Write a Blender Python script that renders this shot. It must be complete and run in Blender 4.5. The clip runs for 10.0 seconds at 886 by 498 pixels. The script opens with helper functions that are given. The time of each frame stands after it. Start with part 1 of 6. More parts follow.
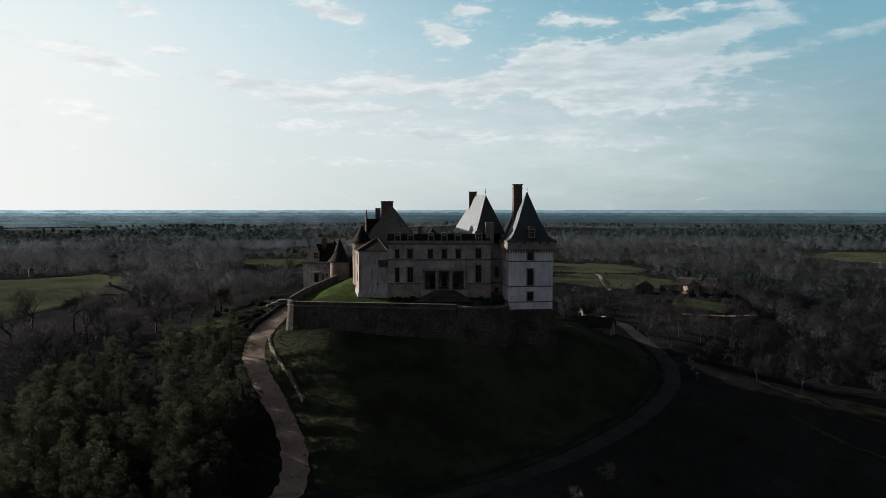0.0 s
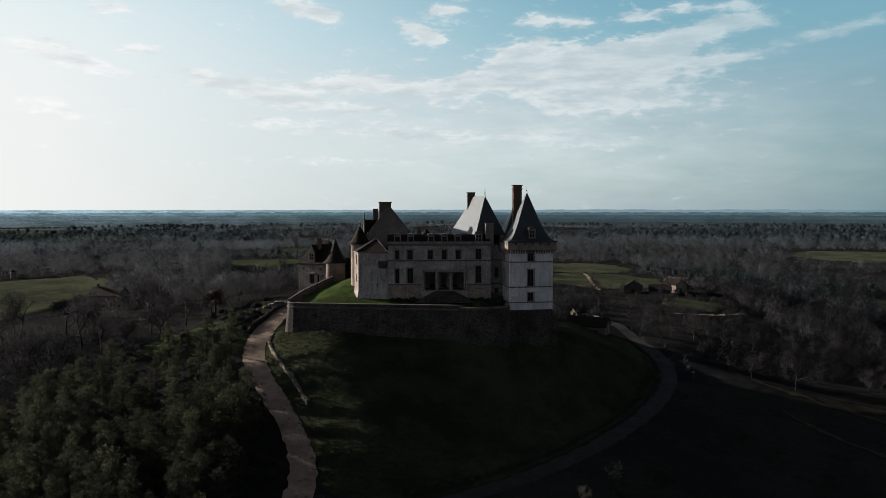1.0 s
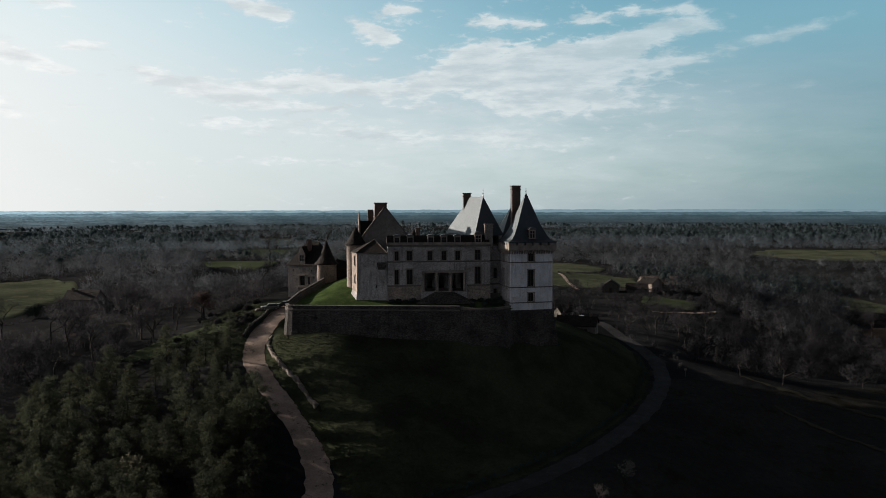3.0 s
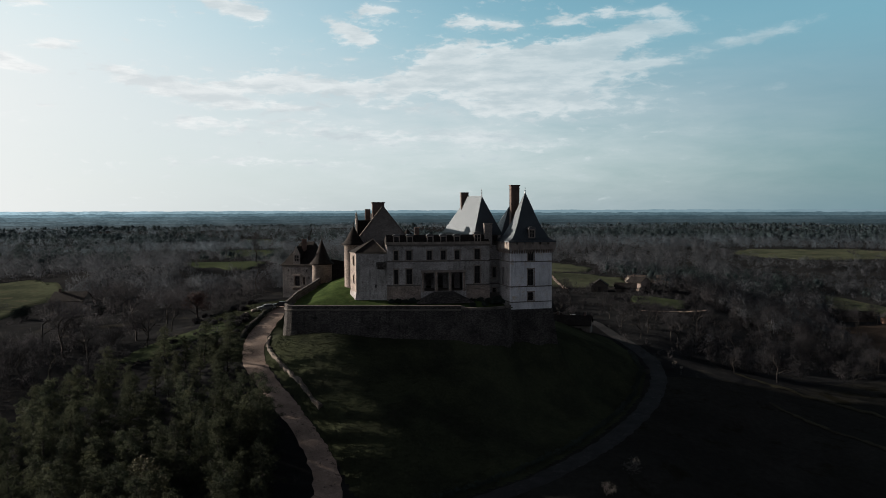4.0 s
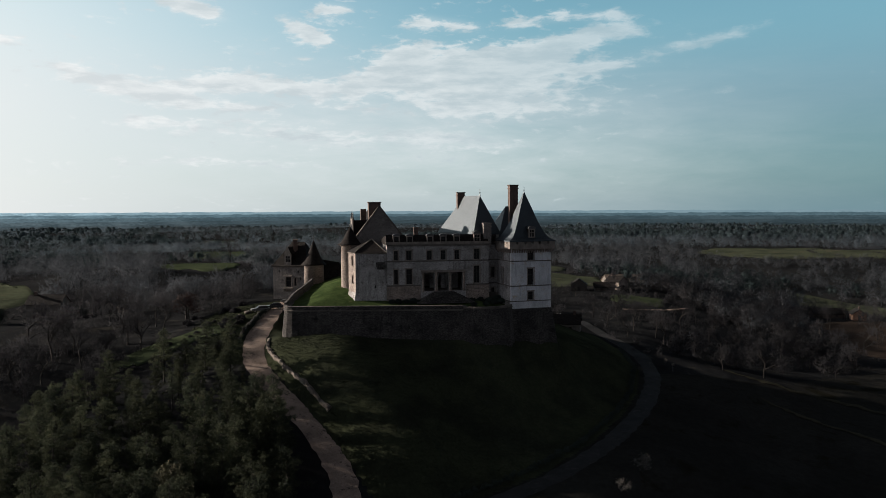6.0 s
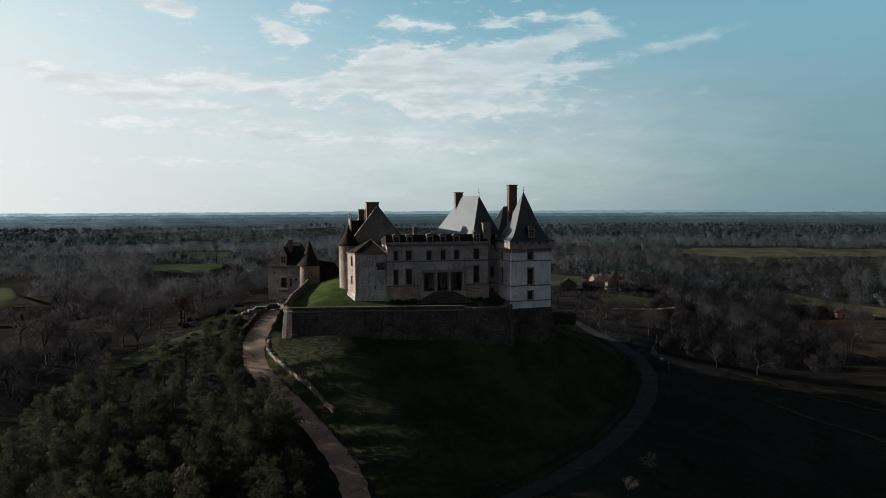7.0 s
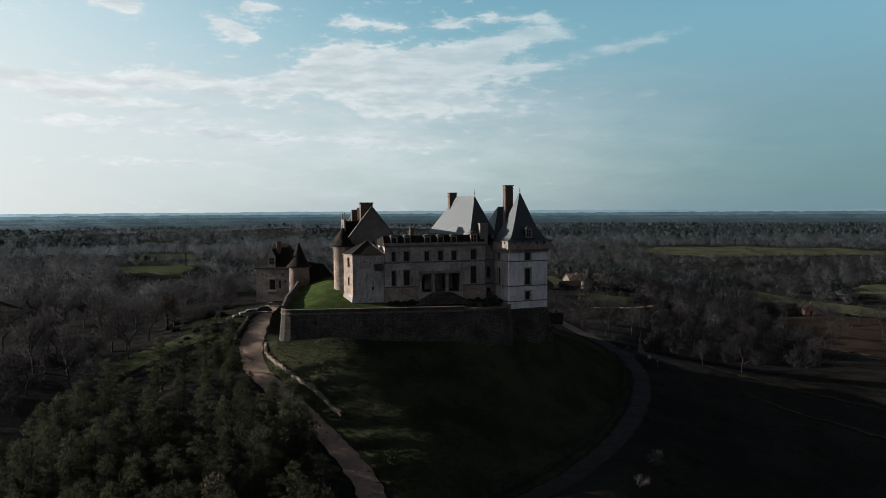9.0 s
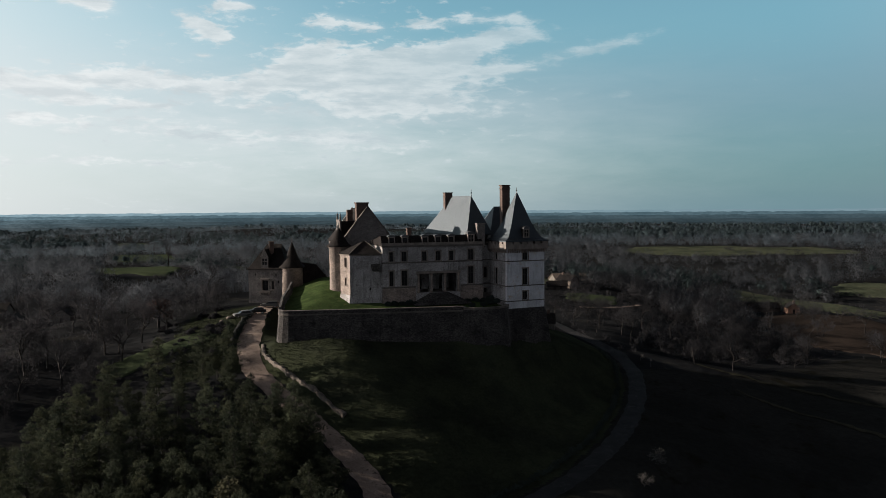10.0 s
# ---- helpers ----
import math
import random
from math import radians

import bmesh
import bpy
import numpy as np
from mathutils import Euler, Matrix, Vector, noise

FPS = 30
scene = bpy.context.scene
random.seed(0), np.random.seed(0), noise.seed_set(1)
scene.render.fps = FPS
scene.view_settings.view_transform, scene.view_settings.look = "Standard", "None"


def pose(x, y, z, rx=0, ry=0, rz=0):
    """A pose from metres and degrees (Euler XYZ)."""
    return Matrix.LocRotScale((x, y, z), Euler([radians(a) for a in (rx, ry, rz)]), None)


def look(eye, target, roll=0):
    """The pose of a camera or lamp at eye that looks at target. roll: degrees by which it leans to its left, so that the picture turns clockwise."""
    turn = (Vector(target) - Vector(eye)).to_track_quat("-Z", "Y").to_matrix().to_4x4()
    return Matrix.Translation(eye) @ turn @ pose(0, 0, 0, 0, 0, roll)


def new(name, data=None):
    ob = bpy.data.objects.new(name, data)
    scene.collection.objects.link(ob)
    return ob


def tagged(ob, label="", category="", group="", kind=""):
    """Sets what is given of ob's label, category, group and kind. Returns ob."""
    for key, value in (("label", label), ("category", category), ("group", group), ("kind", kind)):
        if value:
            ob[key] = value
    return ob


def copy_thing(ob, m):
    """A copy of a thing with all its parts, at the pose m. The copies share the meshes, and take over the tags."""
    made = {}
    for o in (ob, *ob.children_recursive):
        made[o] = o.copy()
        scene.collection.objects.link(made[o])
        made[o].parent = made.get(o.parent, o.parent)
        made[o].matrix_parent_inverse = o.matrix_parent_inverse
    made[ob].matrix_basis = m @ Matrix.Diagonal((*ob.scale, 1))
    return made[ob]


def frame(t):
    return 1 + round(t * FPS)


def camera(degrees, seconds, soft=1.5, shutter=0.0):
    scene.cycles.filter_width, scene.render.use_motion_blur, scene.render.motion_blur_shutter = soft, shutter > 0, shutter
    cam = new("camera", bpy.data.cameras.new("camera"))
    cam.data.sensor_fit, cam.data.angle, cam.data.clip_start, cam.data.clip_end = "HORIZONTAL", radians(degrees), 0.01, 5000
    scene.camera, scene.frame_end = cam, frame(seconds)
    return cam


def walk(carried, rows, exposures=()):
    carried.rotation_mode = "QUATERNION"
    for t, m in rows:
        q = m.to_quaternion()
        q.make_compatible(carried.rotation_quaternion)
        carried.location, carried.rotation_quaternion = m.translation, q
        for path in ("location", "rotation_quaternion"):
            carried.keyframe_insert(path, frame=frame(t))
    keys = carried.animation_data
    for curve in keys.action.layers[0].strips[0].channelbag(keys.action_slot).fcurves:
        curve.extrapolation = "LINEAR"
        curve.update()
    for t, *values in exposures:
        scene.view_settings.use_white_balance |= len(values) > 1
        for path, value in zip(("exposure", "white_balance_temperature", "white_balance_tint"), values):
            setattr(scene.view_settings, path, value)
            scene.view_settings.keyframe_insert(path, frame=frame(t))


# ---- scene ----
cam = camera(61.1, 10.0, soft=0.8)
METRES, EYE, TILT, LEAN, TURN = 50.0, 18.5, -3.0, 0.0, 0.0
ROWS = [
    (0.0, 0.0, 0.0, 0.0, 0.0, 0.0, -0.0),
    (0.5, -0.0484, 0.0009, 0.0033, -0.82, -0.02, 0.07),
    (1.0, -0.1022, 0.0031, 0.0055, -1.72, -0.03, 0.14),
    (1.5, -0.1521, 0.0061, 0.0083, -2.55, -0.04, 0.21),
    (2.0, -0.2065, 0.0108, 0.0089, -3.49, -0.04, 0.29),
    (2.5, -0.2564, 0.017, 0.01, -4.35, -0.04, 0.36),
    (4.0, -0.4059, 0.0411, 0.0057, -6.95, -0.01, 0.57),
    (4.5, -0.4522, 0.0481, 0.0049, -7.77, -0.0, 0.62),
    (5.0, -0.5018, 0.0572, 0.0046, -8.61, 0.01, 0.68),
    (5.5, -0.5484, 0.0663, 0.0027, -9.41, 0.02, 0.74),
    (7.0, -0.6927, 0.1004, 0.004, -11.94, 0.01, 0.95),
    (7.5, -0.7372, 0.1134, 0.0044, -12.75, 0.01, 1.01),
    (8.0, -0.7858, 0.1293, 0.0072, -13.68, -0.02, 1.08),
    (8.5, -0.8315, 0.144, 0.0085, -14.55, -0.04, 1.14),
    (9.0, -0.8811, 0.1619, 0.0102, -15.49, -0.05, 1.21),
    (9.5, -0.9253, 0.1803, 0.0098, -16.37, -0.05, 1.28),
    (10.0, -0.9725, 0.2016, 0.011, -17.37, -0.07, 1.34),
]
ROW_POSES = [(t, pose(0, 0, EYE, TILT, LEAN, TURN) @ pose(METRES * x, METRES * y, METRES * z, 90 + pitch, roll, yaw)) for t, x, y, z, yaw, pitch, roll in ROWS]
walk(cam, ROW_POSES)

# ---- light ----
SUN_EL, SUN_LEFT = radians(15.5), radians(64)      # the sun stands to the left of +y
sun_dir = Vector((-math.sin(SUN_LEFT) * math.cos(SUN_EL), math.cos(SUN_LEFT) * math.cos(SUN_EL), math.sin(SUN_EL)))
sun = new("sun", bpy.data.lights.new("sun", "SUN"))
sun.data.energy, sun.data.angle, sun.data.color = 5.0, radians(0.6), (1.0, 0.86, 0.74)
sun.matrix_world = look((0, 0, 300), Vector((0, 0, 300)) - sun_dir)
scene.view_settings.exposure = 1.0


class Nodes:
    """Short hand for a node tree."""

    def __init__(self, tree):
        self.tree = tree
        tree.nodes.clear()

    def add(self, kind, **values):
        n = self.tree.nodes.new(kind)
        for key, v in values.items():
            if key in n.inputs:
                n.inputs[key].default_value = v
        return n

    def link(self, a, b):
        self.tree.links.new(a, b)
        return a

    def math(self, op, a, b=0.0, c=0.0, clamp=False):
        n = self.tree.nodes.new("ShaderNodeMath")
        n.operation, n.use_clamp = op, clamp
        for i, v in enumerate((a, b, c)):
            if isinstance(v, (int, float)):
                n.inputs[i].default_value = v
            else:
                self.tree.links.new(v, n.inputs[i])
        return n.outputs[0]

    def vmath(self, op, a, b=(0, 0, 0)):
        n = self.tree.nodes.new("ShaderNodeVectorMath")
        n.operation = op
        for i, v in enumerate((a, b)):
            if isinstance(v, (tuple, list)):
                n.inputs[i].default_value = v
            else:
                self.tree.links.new(v, n.inputs[i])
        return n.outputs[0]

    def mix(self, fac, a, b, blend="MIX"):
        n = self.tree.nodes.new("ShaderNodeMix")
        n.data_type, n.blend_type = "RGBA", blend
        for slot, v in ((n.inputs[0], fac), (n.inputs[6], a), (n.inputs[7], b)):
            if isinstance(v, (int, float)):
                slot.default_value = v
            elif isinstance(v, (tuple, list)):
                slot.default_value = (*v[:3], 1)
            else:
                self.tree.links.new(v, slot)
        return n.outputs[2]

    def noise(self, vec, scale, detail=4.0, rough=0.55, distort=0.0):
        n = self.tree.nodes.new("ShaderNodeTexNoise")
        n.inputs["Scale"].default_value, n.inputs["Detail"].default_value = scale, detail
        n.inputs["Roughness"].default_value, n.inputs["Distortion"].default_value = rough, distort
        self.tree.links.new(vec, n.inputs["Vector"])
        return n.outputs[0]

    def ramp(self, fac, lo, hi):
        n = self.tree.nodes.new("ShaderNodeMapRange")
        n.interpolation_type = "SMOOTHSTEP"
        n.inputs[1].default_value, n.inputs[2].default_value = lo, hi
        self.tree.links.new(fac, n.inputs[0])
        return n.outputs[0]


def build_world():
    world = bpy.data.worlds.new("sky")
    scene.world = world
    world.use_nodes = True
    k = Nodes(world.node_tree)
    sky = k.add("ShaderNodeTexSky")
    sky.sky_type, sky.sun_disc = "NISHITA", False
    sky.sun_elevation, sky.sun_rotation = SUN_EL, -SUN_LEFT
    sky.air_density, sky.dust_density, sky.ozone_density = 1.0, 1.5, 2.0
    way = k.add("ShaderNodeTexCoord").outputs["Generated"]
    parts = k.add("ShaderNodeSeparateXYZ")
    k.link(way, parts.inputs[0])
    x, y, z = parts.outputs
    az = k.math("ARCTAN2", x, y)
    flat = k.math("SQRT", k.math("ADD", k.math("MULTIPLY", x, x), k.math("MULTIPLY", y, y)))
    el = k.math("ARCTAN2", z, flat)
    # cloud banks: azimuth, elevation, half widths, weight, slope
    field = None
    broad_cloud = [(0.027, 0.163, 0.052, 0.0143, 0.6, 0.14), (0.071, 0.193, 0.041, 0.0197, 0.65, 0.27), (0.13, 0.183, 0.066, 0.0294, 0.62, -0.01), (0.196, 0.181, 0.072, 0.0312, 0.58, 0.01), (0.252, 0.203, 0.049, 0.0136, 0.52, 0.19), (0.3, 0.214, 0.054, 0.0133, 0.5, 0.23), (0.359, 0.223, 0.039, 0.0104, 0.42, 0.12), (0.287, 0.177, 0.075, 0.0272, 0.4, -0.06), (0.16, 0.141, 0.109, 0.02, 0.45, -0.03), (0.012, 0.134, 0.034, 0.0058, 0.42, -0.0), (0.253, 0.127, 0.091, 0.0183, 0.28, -0.04)]
    left_cloud = [(-0.329, 0.166, 0.03, 0.0088, 0.58, -0.2), (-0.279, 0.153, 0.045, 0.0125, 0.62, -0.16), (-0.223, 0.148, 0.053, 0.0134, 0.58, -0.07), (-0.165, 0.163, 0.043, 0.0113, 0.58, 0.07), (-0.103, 0.163, 0.046, 0.0143, 0.62, 0.01), (-0.044, 0.158, 0.046, 0.0129, 0.58, 0.05), (-0.18, 0.134, 0.061, 0.0079, 0.5, -0.03), (-0.114, 0.131, 0.031, 0.0051, 0.5, 0.01)]
    low_streaks = [(-0.245, 0.114, 0.034, 0.0057, 0.38, 0.03), (-0.166, 0.107, 0.087, 0.0101, 0.28, 0.01), (-0.018, 0.099, 0.148, 0.0117, 0.28, -0.01), (-0.224, 0.062, 0.128, 0.0072, 0.22, 0.01), (0.124, 0.09, 0.182, 0.0161, 0.26, -0.02), (-0.063, 0.059, 0.163, 0.0089, 0.18, -0.0), (0.4, 0.097, 0.127, 0.0061, 0.14, -0.05), (0.461, 0.147, 0.09, 0.0084, 0.18, -0.02)]
    small_puffs = [(-0.208, 0.257, 0.043, 0.0133, 0.58, -0.24), (-0.176, 0.245, 0.029, 0.0095, 0.5, -0.15), (-0.016, 0.255, 0.027, 0.0095, 0.66, 0.09), (-0.062, 0.237, 0.024, 0.009, 0.62, -0.27), (-0.036, 0.22, 0.024, 0.0097, 0.68, -0.09), (-0.051, 0.195, 0.016, 0.0035, 0.5, 0.01), (0.102, 0.241, 0.025, 0.0103, 0.58, 0.07), (0.152, 0.237, 0.03, 0.0089, 0.58, -0.09), (0.227, 0.24, 0.027, 0.0081, 0.46, 0.04), (0.282, 0.246, 0.025, 0.0092, 0.48, 0.07), (0.341, 0.244, 0.032, 0.0084, 0.46, 0.01)]
    side_clouds = [(-0.505, 0.184, 0.04, 0.0112, 0.6, -0.12), (-0.465, 0.175, 0.036, 0.0089, 0.6, -0.19), (-0.429, 0.164, 0.025, 0.0052, 0.55, -0.09), (-0.403, 0.193, 0.022, 0.0072, 0.5, -0.03), (-0.433, 0.239, 0.027, 0.0081, 0.55, 0.0), (-0.501, 0.124, 0.034, 0.0089, 0.5, -0.05), (-0.484, 0.111, 0.041, 0.0045, 0.45, -0.06), (-0.408, 0.124, 0.022, 0.003, 0.4, 0.05), (0.417, 0.199, 0.074, 0.0097, 0.32, 0.17), (0.489, 0.211, 0.052, 0.0087, 0.34, 0.21), (0.334, 0.182, 0.04, 0.0047, 0.35, 0.04)]
    for a0, e0, wa, we, amp, tilt in broad_cloud + left_cloud + low_streaks + small_puffs + side_clouds:
        da = k.math("SUBTRACT", az, a0 + 0.05)
        de = k.math("SUBTRACT", k.math("SUBTRACT", el, e0), k.math("MULTIPLY", da, tilt))
        q = k.math("ADD", k.math("POWER", k.math("DIVIDE", k.math("ABSOLUTE", da), wa), 2.0), k.math("POWER", k.math("DIVIDE", k.math("ABSOLUTE", de), we), 2.0))
        g = k.math("MULTIPLY", k.math("EXPONENT", k.math("MULTIPLY", q, -1.0)), amp)
        field = g if field is None else k.math("ADD", field, g)
    both = k.add("ShaderNodeCombineXYZ")
    k.link(az, both.inputs[0])
    k.link(k.math("MULTIPLY", el, 2.6), both.inputs[1])
    streaks = k.vmath("MULTIPLY", both.outputs[0], (1.0, 1.6, 1.0))
    wisps = k.noise(streaks, 8.0, 8.0, 0.62, 0.25)
    puffs = k.noise(both.outputs[0], 38.0, 7.0, 0.6, 0.25)
    rough = k.math("ADD", k.math("MULTIPLY", k.math("SUBTRACT", wisps, 0.5), 1.7), k.math("MULTIPLY", k.math("SUBTRACT", puffs, 0.5), 2.8))
    beyond = k.math("MULTIPLY", k.ramp(k.math("ABSOLUTE", az), 0.7, 1.1), 0.06)
    rough = k.math("MULTIPLY", rough, k.math("SUBTRACT", 1.0, k.math("MULTIPLY", k.ramp(az, 0.28, 0.5), 0.45)))
    dense = k.math("ADD", k.math("MULTIPLY", k.math("ADD", field, beyond), 1.95), rough)
    cover = k.ramp(dense, 0.24, 1.05)
    cover = k.math("MAXIMUM", cover, k.math("MULTIPLY", k.ramp(field, 0.06, 0.75), k.math("ADD", k.math("MULTIPLY", wisps, 0.8), 0.05)))
    thick = k.ramp(dense, 0.8, 1.7)
    # haze towards the horizon and the sun's side
    up = k.math("MAXIMUM", el, 0.0)
    low = k.math("EXPONENT", k.math("MULTIPLY", up, -8.0))
    west = k.math("MULTIPLY", k.math("SUBTRACT", 1.0, k.ramp(az, -0.62, 0.32)), k.ramp(az, -2.4, -1.3))
    veil = k.math("MULTIPLY", west, k.math("SUBTRACT", 1.0, k.math("MULTIPLY", k.ramp(el, 0.10, 0.55), 0.85)), clamp=True)
    # sky overhead and behind is dimmed to keep the fill light low
    deep = k.math("MULTIPLY", k.math("SUBTRACT", 1.0, k.math("MULTIPLY", k.ramp(el, 0.28, 0.95), 0.74)), k.math("SUBTRACT", 1.0, k.math("MULTIPLY", k.ramp(k.math("ABSOLUTE", k.math("SUBTRACT", az, -0.5)), 1.2, 2.6), 0.68)))
    fade = k.add("ShaderNodeCombineXYZ")
    for i in range(3):
        k.link(deep, fade.inputs[i])
    blue = k.mix(1.0, k.mix(1.0, sky.outputs[0], (0.60, 1.08, 1.17), "MULTIPLY"), fade.outputs[0], "MULTIPLY")
    colour = k.mix(k.math("MULTIPLY", low, 0.60), blue, (3.2, 4.4, 5.0))
    colour = k.mix(k.math("MULTIPLY", k.math("SUBTRACT", 1.0, k.ramp(el, 0.25, 0.6)), 0.24), colour, (5.0, 6.0, 6.4))
    colour = k.mix(k.ramp(el, 0.12, 0.24), colour, k.mix(1.0, colour, (0.93, 1.15, 1.11), "MULTIPLY"))
    east = k.math("MULTIPLY", k.ramp(az, 0.16, 0.68), k.math("SUBTRACT", 1.0, k.ramp(el, 0.04, 0.26)))
    colour = k.mix(east, colour, k.mix(1.0, colour, (0.50, 0.67, 0.72), "MULTIPLY"))
    colour = k.mix(veil, colour, (8.9, 8.9, 8.8))
    flat_a, flat_e = k.math("DIVIDE", k.math("SUBTRACT", az, 0.06), 0.46), k.math("DIVIDE", k.math("SUBTRACT", el, 0.08), 0.10)
    bank = k.math("EXPONENT", k.math("MULTIPLY", k.math("ADD", k.math("MULTIPLY", flat_a, flat_a), k.math("MULTIPLY", flat_e, flat_e)), -1.0))
    colour = k.mix(k.math("MULTIPLY", bank, k.math("ADD", k.math("MULTIPLY", wisps, 0.9), 0.15)), colour, (7.2, 7.7, 7.9))
    soft = k.noise(streaks, 14.0, 6.0, 0.6)
    lit = k.mix(veil, (6.9, 7.5, 7.7), (9.6, 9.6, 9.5))
    shade = k.mix(veil, (4.9, 5.8, 6.2), (7.4, 7.6, 7.7))
    cloud = k.mix(k.math("MULTIPLY", k.ramp(soft, 0.36, 0.62), k.math("SUBTRACT", 1.0, k.math("MULTIPLY", thick, 0.35))), shade, lit)
    right = k.ramp(az, 0.15, 0.62)
    colour = k.mix(k.math("MULTIPLY", cover, k.math("SUBTRACT", 0.92, k.math("MULTIPLY", right, 0.55))), colour, cloud)
    # unseen rest of the sky greyed and tinted to neutralise the fill light
    away = k.math("MAXIMUM", k.ramp(k.math("ABSOLUTE", k.math("ADD", az, 0.1)), 0.8, 1.5), k.ramp(el, 0.33, 0.7))
    pale = k.add("ShaderNodeHueSaturation", Saturation=0.35)
    k.link(colour, pale.inputs["Color"])
    colour = k.mix(away, colour, k.mix(1.0, pale.outputs[0], (1.06, 0.98, 1.05), "MULTIPLY"))
    back = k.add("ShaderNodeBackground", Strength=0.0515)
    k.link(colour, back.inputs[0])
    out = k.add("ShaderNodeOutputWorld")
    k.link(back.outputs[0], out.inputs[0])


build_world()


# ---- materials ----
def material(name, base, second, rough=0.85, scale=0.4, fine=6.0, bump=0.3, streak=0.0, third=None, metal=0.0, spec=0.3, vary=0.0, stones=0.0, tone=0.6):
    """Two-scale mottled surface; streak adds stains that run down; third adds patches of another colour."""
    m = bpy.data.materials.new(name)
    m.use_nodes = True
    k = Nodes(m.node_tree)
    pos = k.add("ShaderNodeNewGeometry").outputs["Position"]
    big = k.ramp(k.noise(pos, scale, 5.0, 0.6), 0.35, 0.68)
    small = k.noise(pos, fine, 4.0, 0.65)
    colour = k.mix(big, base, second)
    if third:
        colour = k.mix(k.ramp(k.noise(pos, scale * 1.9, 6.0, 0.7, 0.6), 0.55, 0.68), colour, third)
    if streak:
        down = k.vmath("MULTIPLY", pos, (1.0, 1.0, 0.09))
        runs = k.ramp(k.noise(down, 1.6, 5.0, 0.7), 0.5, 0.75)
        colour = k.mix(k.math("MULTIPLY", runs, streak), colour, tuple(0.3 * c for c in base))
    shade = k.math("ADD", k.math("MULTIPLY", small, 0.9), 0.55)
    relief = small
    if stones:
        squat = k.vmath("ADD", k.vmath("MULTIPLY", pos, (1.0, 1.0, 1.7)), (0.3, 0.2, 0.1))
        cell = k.tree.nodes.new("ShaderNodeTexVoronoi")
        cell.inputs["Scale"].default_value = stones
        k.link(squat, cell.inputs["Vector"])
        rim = k.tree.nodes.new("ShaderNodeTexVoronoi")
        rim.feature = "DISTANCE_TO_EDGE"
        rim.inputs["Scale"].default_value = stones
        k.link(squat, rim.inputs["Vector"])
        grey = k.add("ShaderNodeSeparateColor")
        k.link(cell.outputs["Color"], grey.inputs[0])
        joint = k.ramp(rim.outputs["Distance"], 0.0, 0.09)
        block = k.math("MULTIPLY", k.math("ADD", k.math("MULTIPLY", grey.outputs[0], 2 * tone), 1.0 - tone), k.math("ADD", k.math("MULTIPLY", joint, 0.5), 0.5))
        shade = k.math("MULTIPLY", shade, block)
        relief = k.math("ADD", k.math("MULTIPLY", joint, 0.6), small)
    mult = k.add("ShaderNodeCombineXYZ")
    for i in range(3):
        k.link(shade, mult.inputs[i])
    colour = k.mix(1.0, colour, mult.outputs[0], "MULTIPLY")
    if vary:
        info = k.add("ShaderNodeObjectInfo").outputs["Random"]
        hsv = k.add("ShaderNodeHueSaturation")
        k.link(k.math("ADD", k.math("MULTIPLY", info, 2 * vary), 1.0 - vary), hsv.inputs["Value"])
        k.link(colour, hsv.inputs["Color"])
        colour = hsv.outputs[0]
    shader = k.add("ShaderNodeBsdfPrincipled", Roughness=rough, Metallic=metal)
    shader.inputs["Specular IOR Level"].default_value = spec
    k.link(colour, shader.inputs["Base Color"])
    if bump:
        b = k.add("ShaderNodeBump", Strength=bump, Distance=0.1)
        k.link(relief, b.inputs["Height"])
        k.link(b.outputs[0], shader.inputs["Normal"])
    out = k.add("ShaderNodeOutputMaterial")
    k.link(shader.outputs[0], out.inputs[0])
    return m


PLASTER = material("pale_plaster", (0.50, 0.515, 0.54), (0.37, 0.38, 0.40), 0.9, 0.35, 4.0, 0.3, 0.55, (0.40, 0.345, 0.29))
FACADE = material("weathered_limestone", (0.32, 0.310, 0.305), (0.19, 0.183, 0.178), 0.92, 0.26, 3.0, 0.35, 1.0, (0.155, 0.143, 0.135), stones=1.7, tone=0.07)
TRIM = material("dressed_stone", (0.19, 0.165, 0.145), (0.11, 0.097, 0.086), 0.9, 0.7, 5.0, 0.3, 0.3)
WARM = material("ochre_limestone", (0.26, 0.213, 0.185), (0.165, 0.139, 0.122), 0.9, 0.35, 3.0, 0.3, 0.5, (0.125, 0.106, 0.092), stones=1.7, tone=0.14)
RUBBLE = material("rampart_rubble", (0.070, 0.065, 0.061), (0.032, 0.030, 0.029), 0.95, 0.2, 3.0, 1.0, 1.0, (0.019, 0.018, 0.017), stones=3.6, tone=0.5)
SLATE = material("blue_slate", (0.012, 0.0135, 0.0155), (0.0055, 0.0062, 0.0072), 0.62, 0.5, 5.0, 0.4, 0.7, None, 0.0, 0.8, stones=2.6, tone=0.18)
slate_gloss = next(n for n in SLATE.node_tree.nodes if n.type == "BSDF_PRINCIPLED").inputs
slate_gloss["Specular Tint"].default_value = (0.72, 0.88, 1.0, 1)
TILE = material("brown_roof_tile", (0.017, 0.0138, 0.0125), (0.0095, 0.0082, 0.0078), 0.85, 0.6, 7.0, 0.6, 0.2, (0.018, 0.017, 0.016), 0, 0.1, stones=3.0, tone=0.35)
GABLE = material("grey_gable_stone", (0.185, 0.170, 0.160), (0.12, 0.110, 0.104), 0.92, 0.4, 3.0, 0.4, 0.5, (0.105, 0.096, 0.090), stones=1.6, tone=0.08)
# string-course stone, darkened so that its shadow lines sit in the colour
STRING = material("shadowed_string_stone", (0.10, 0.09, 0.08), (0.06, 0.054, 0.05), 0.92, 0.6, 5.0, 0.4, 0.3)
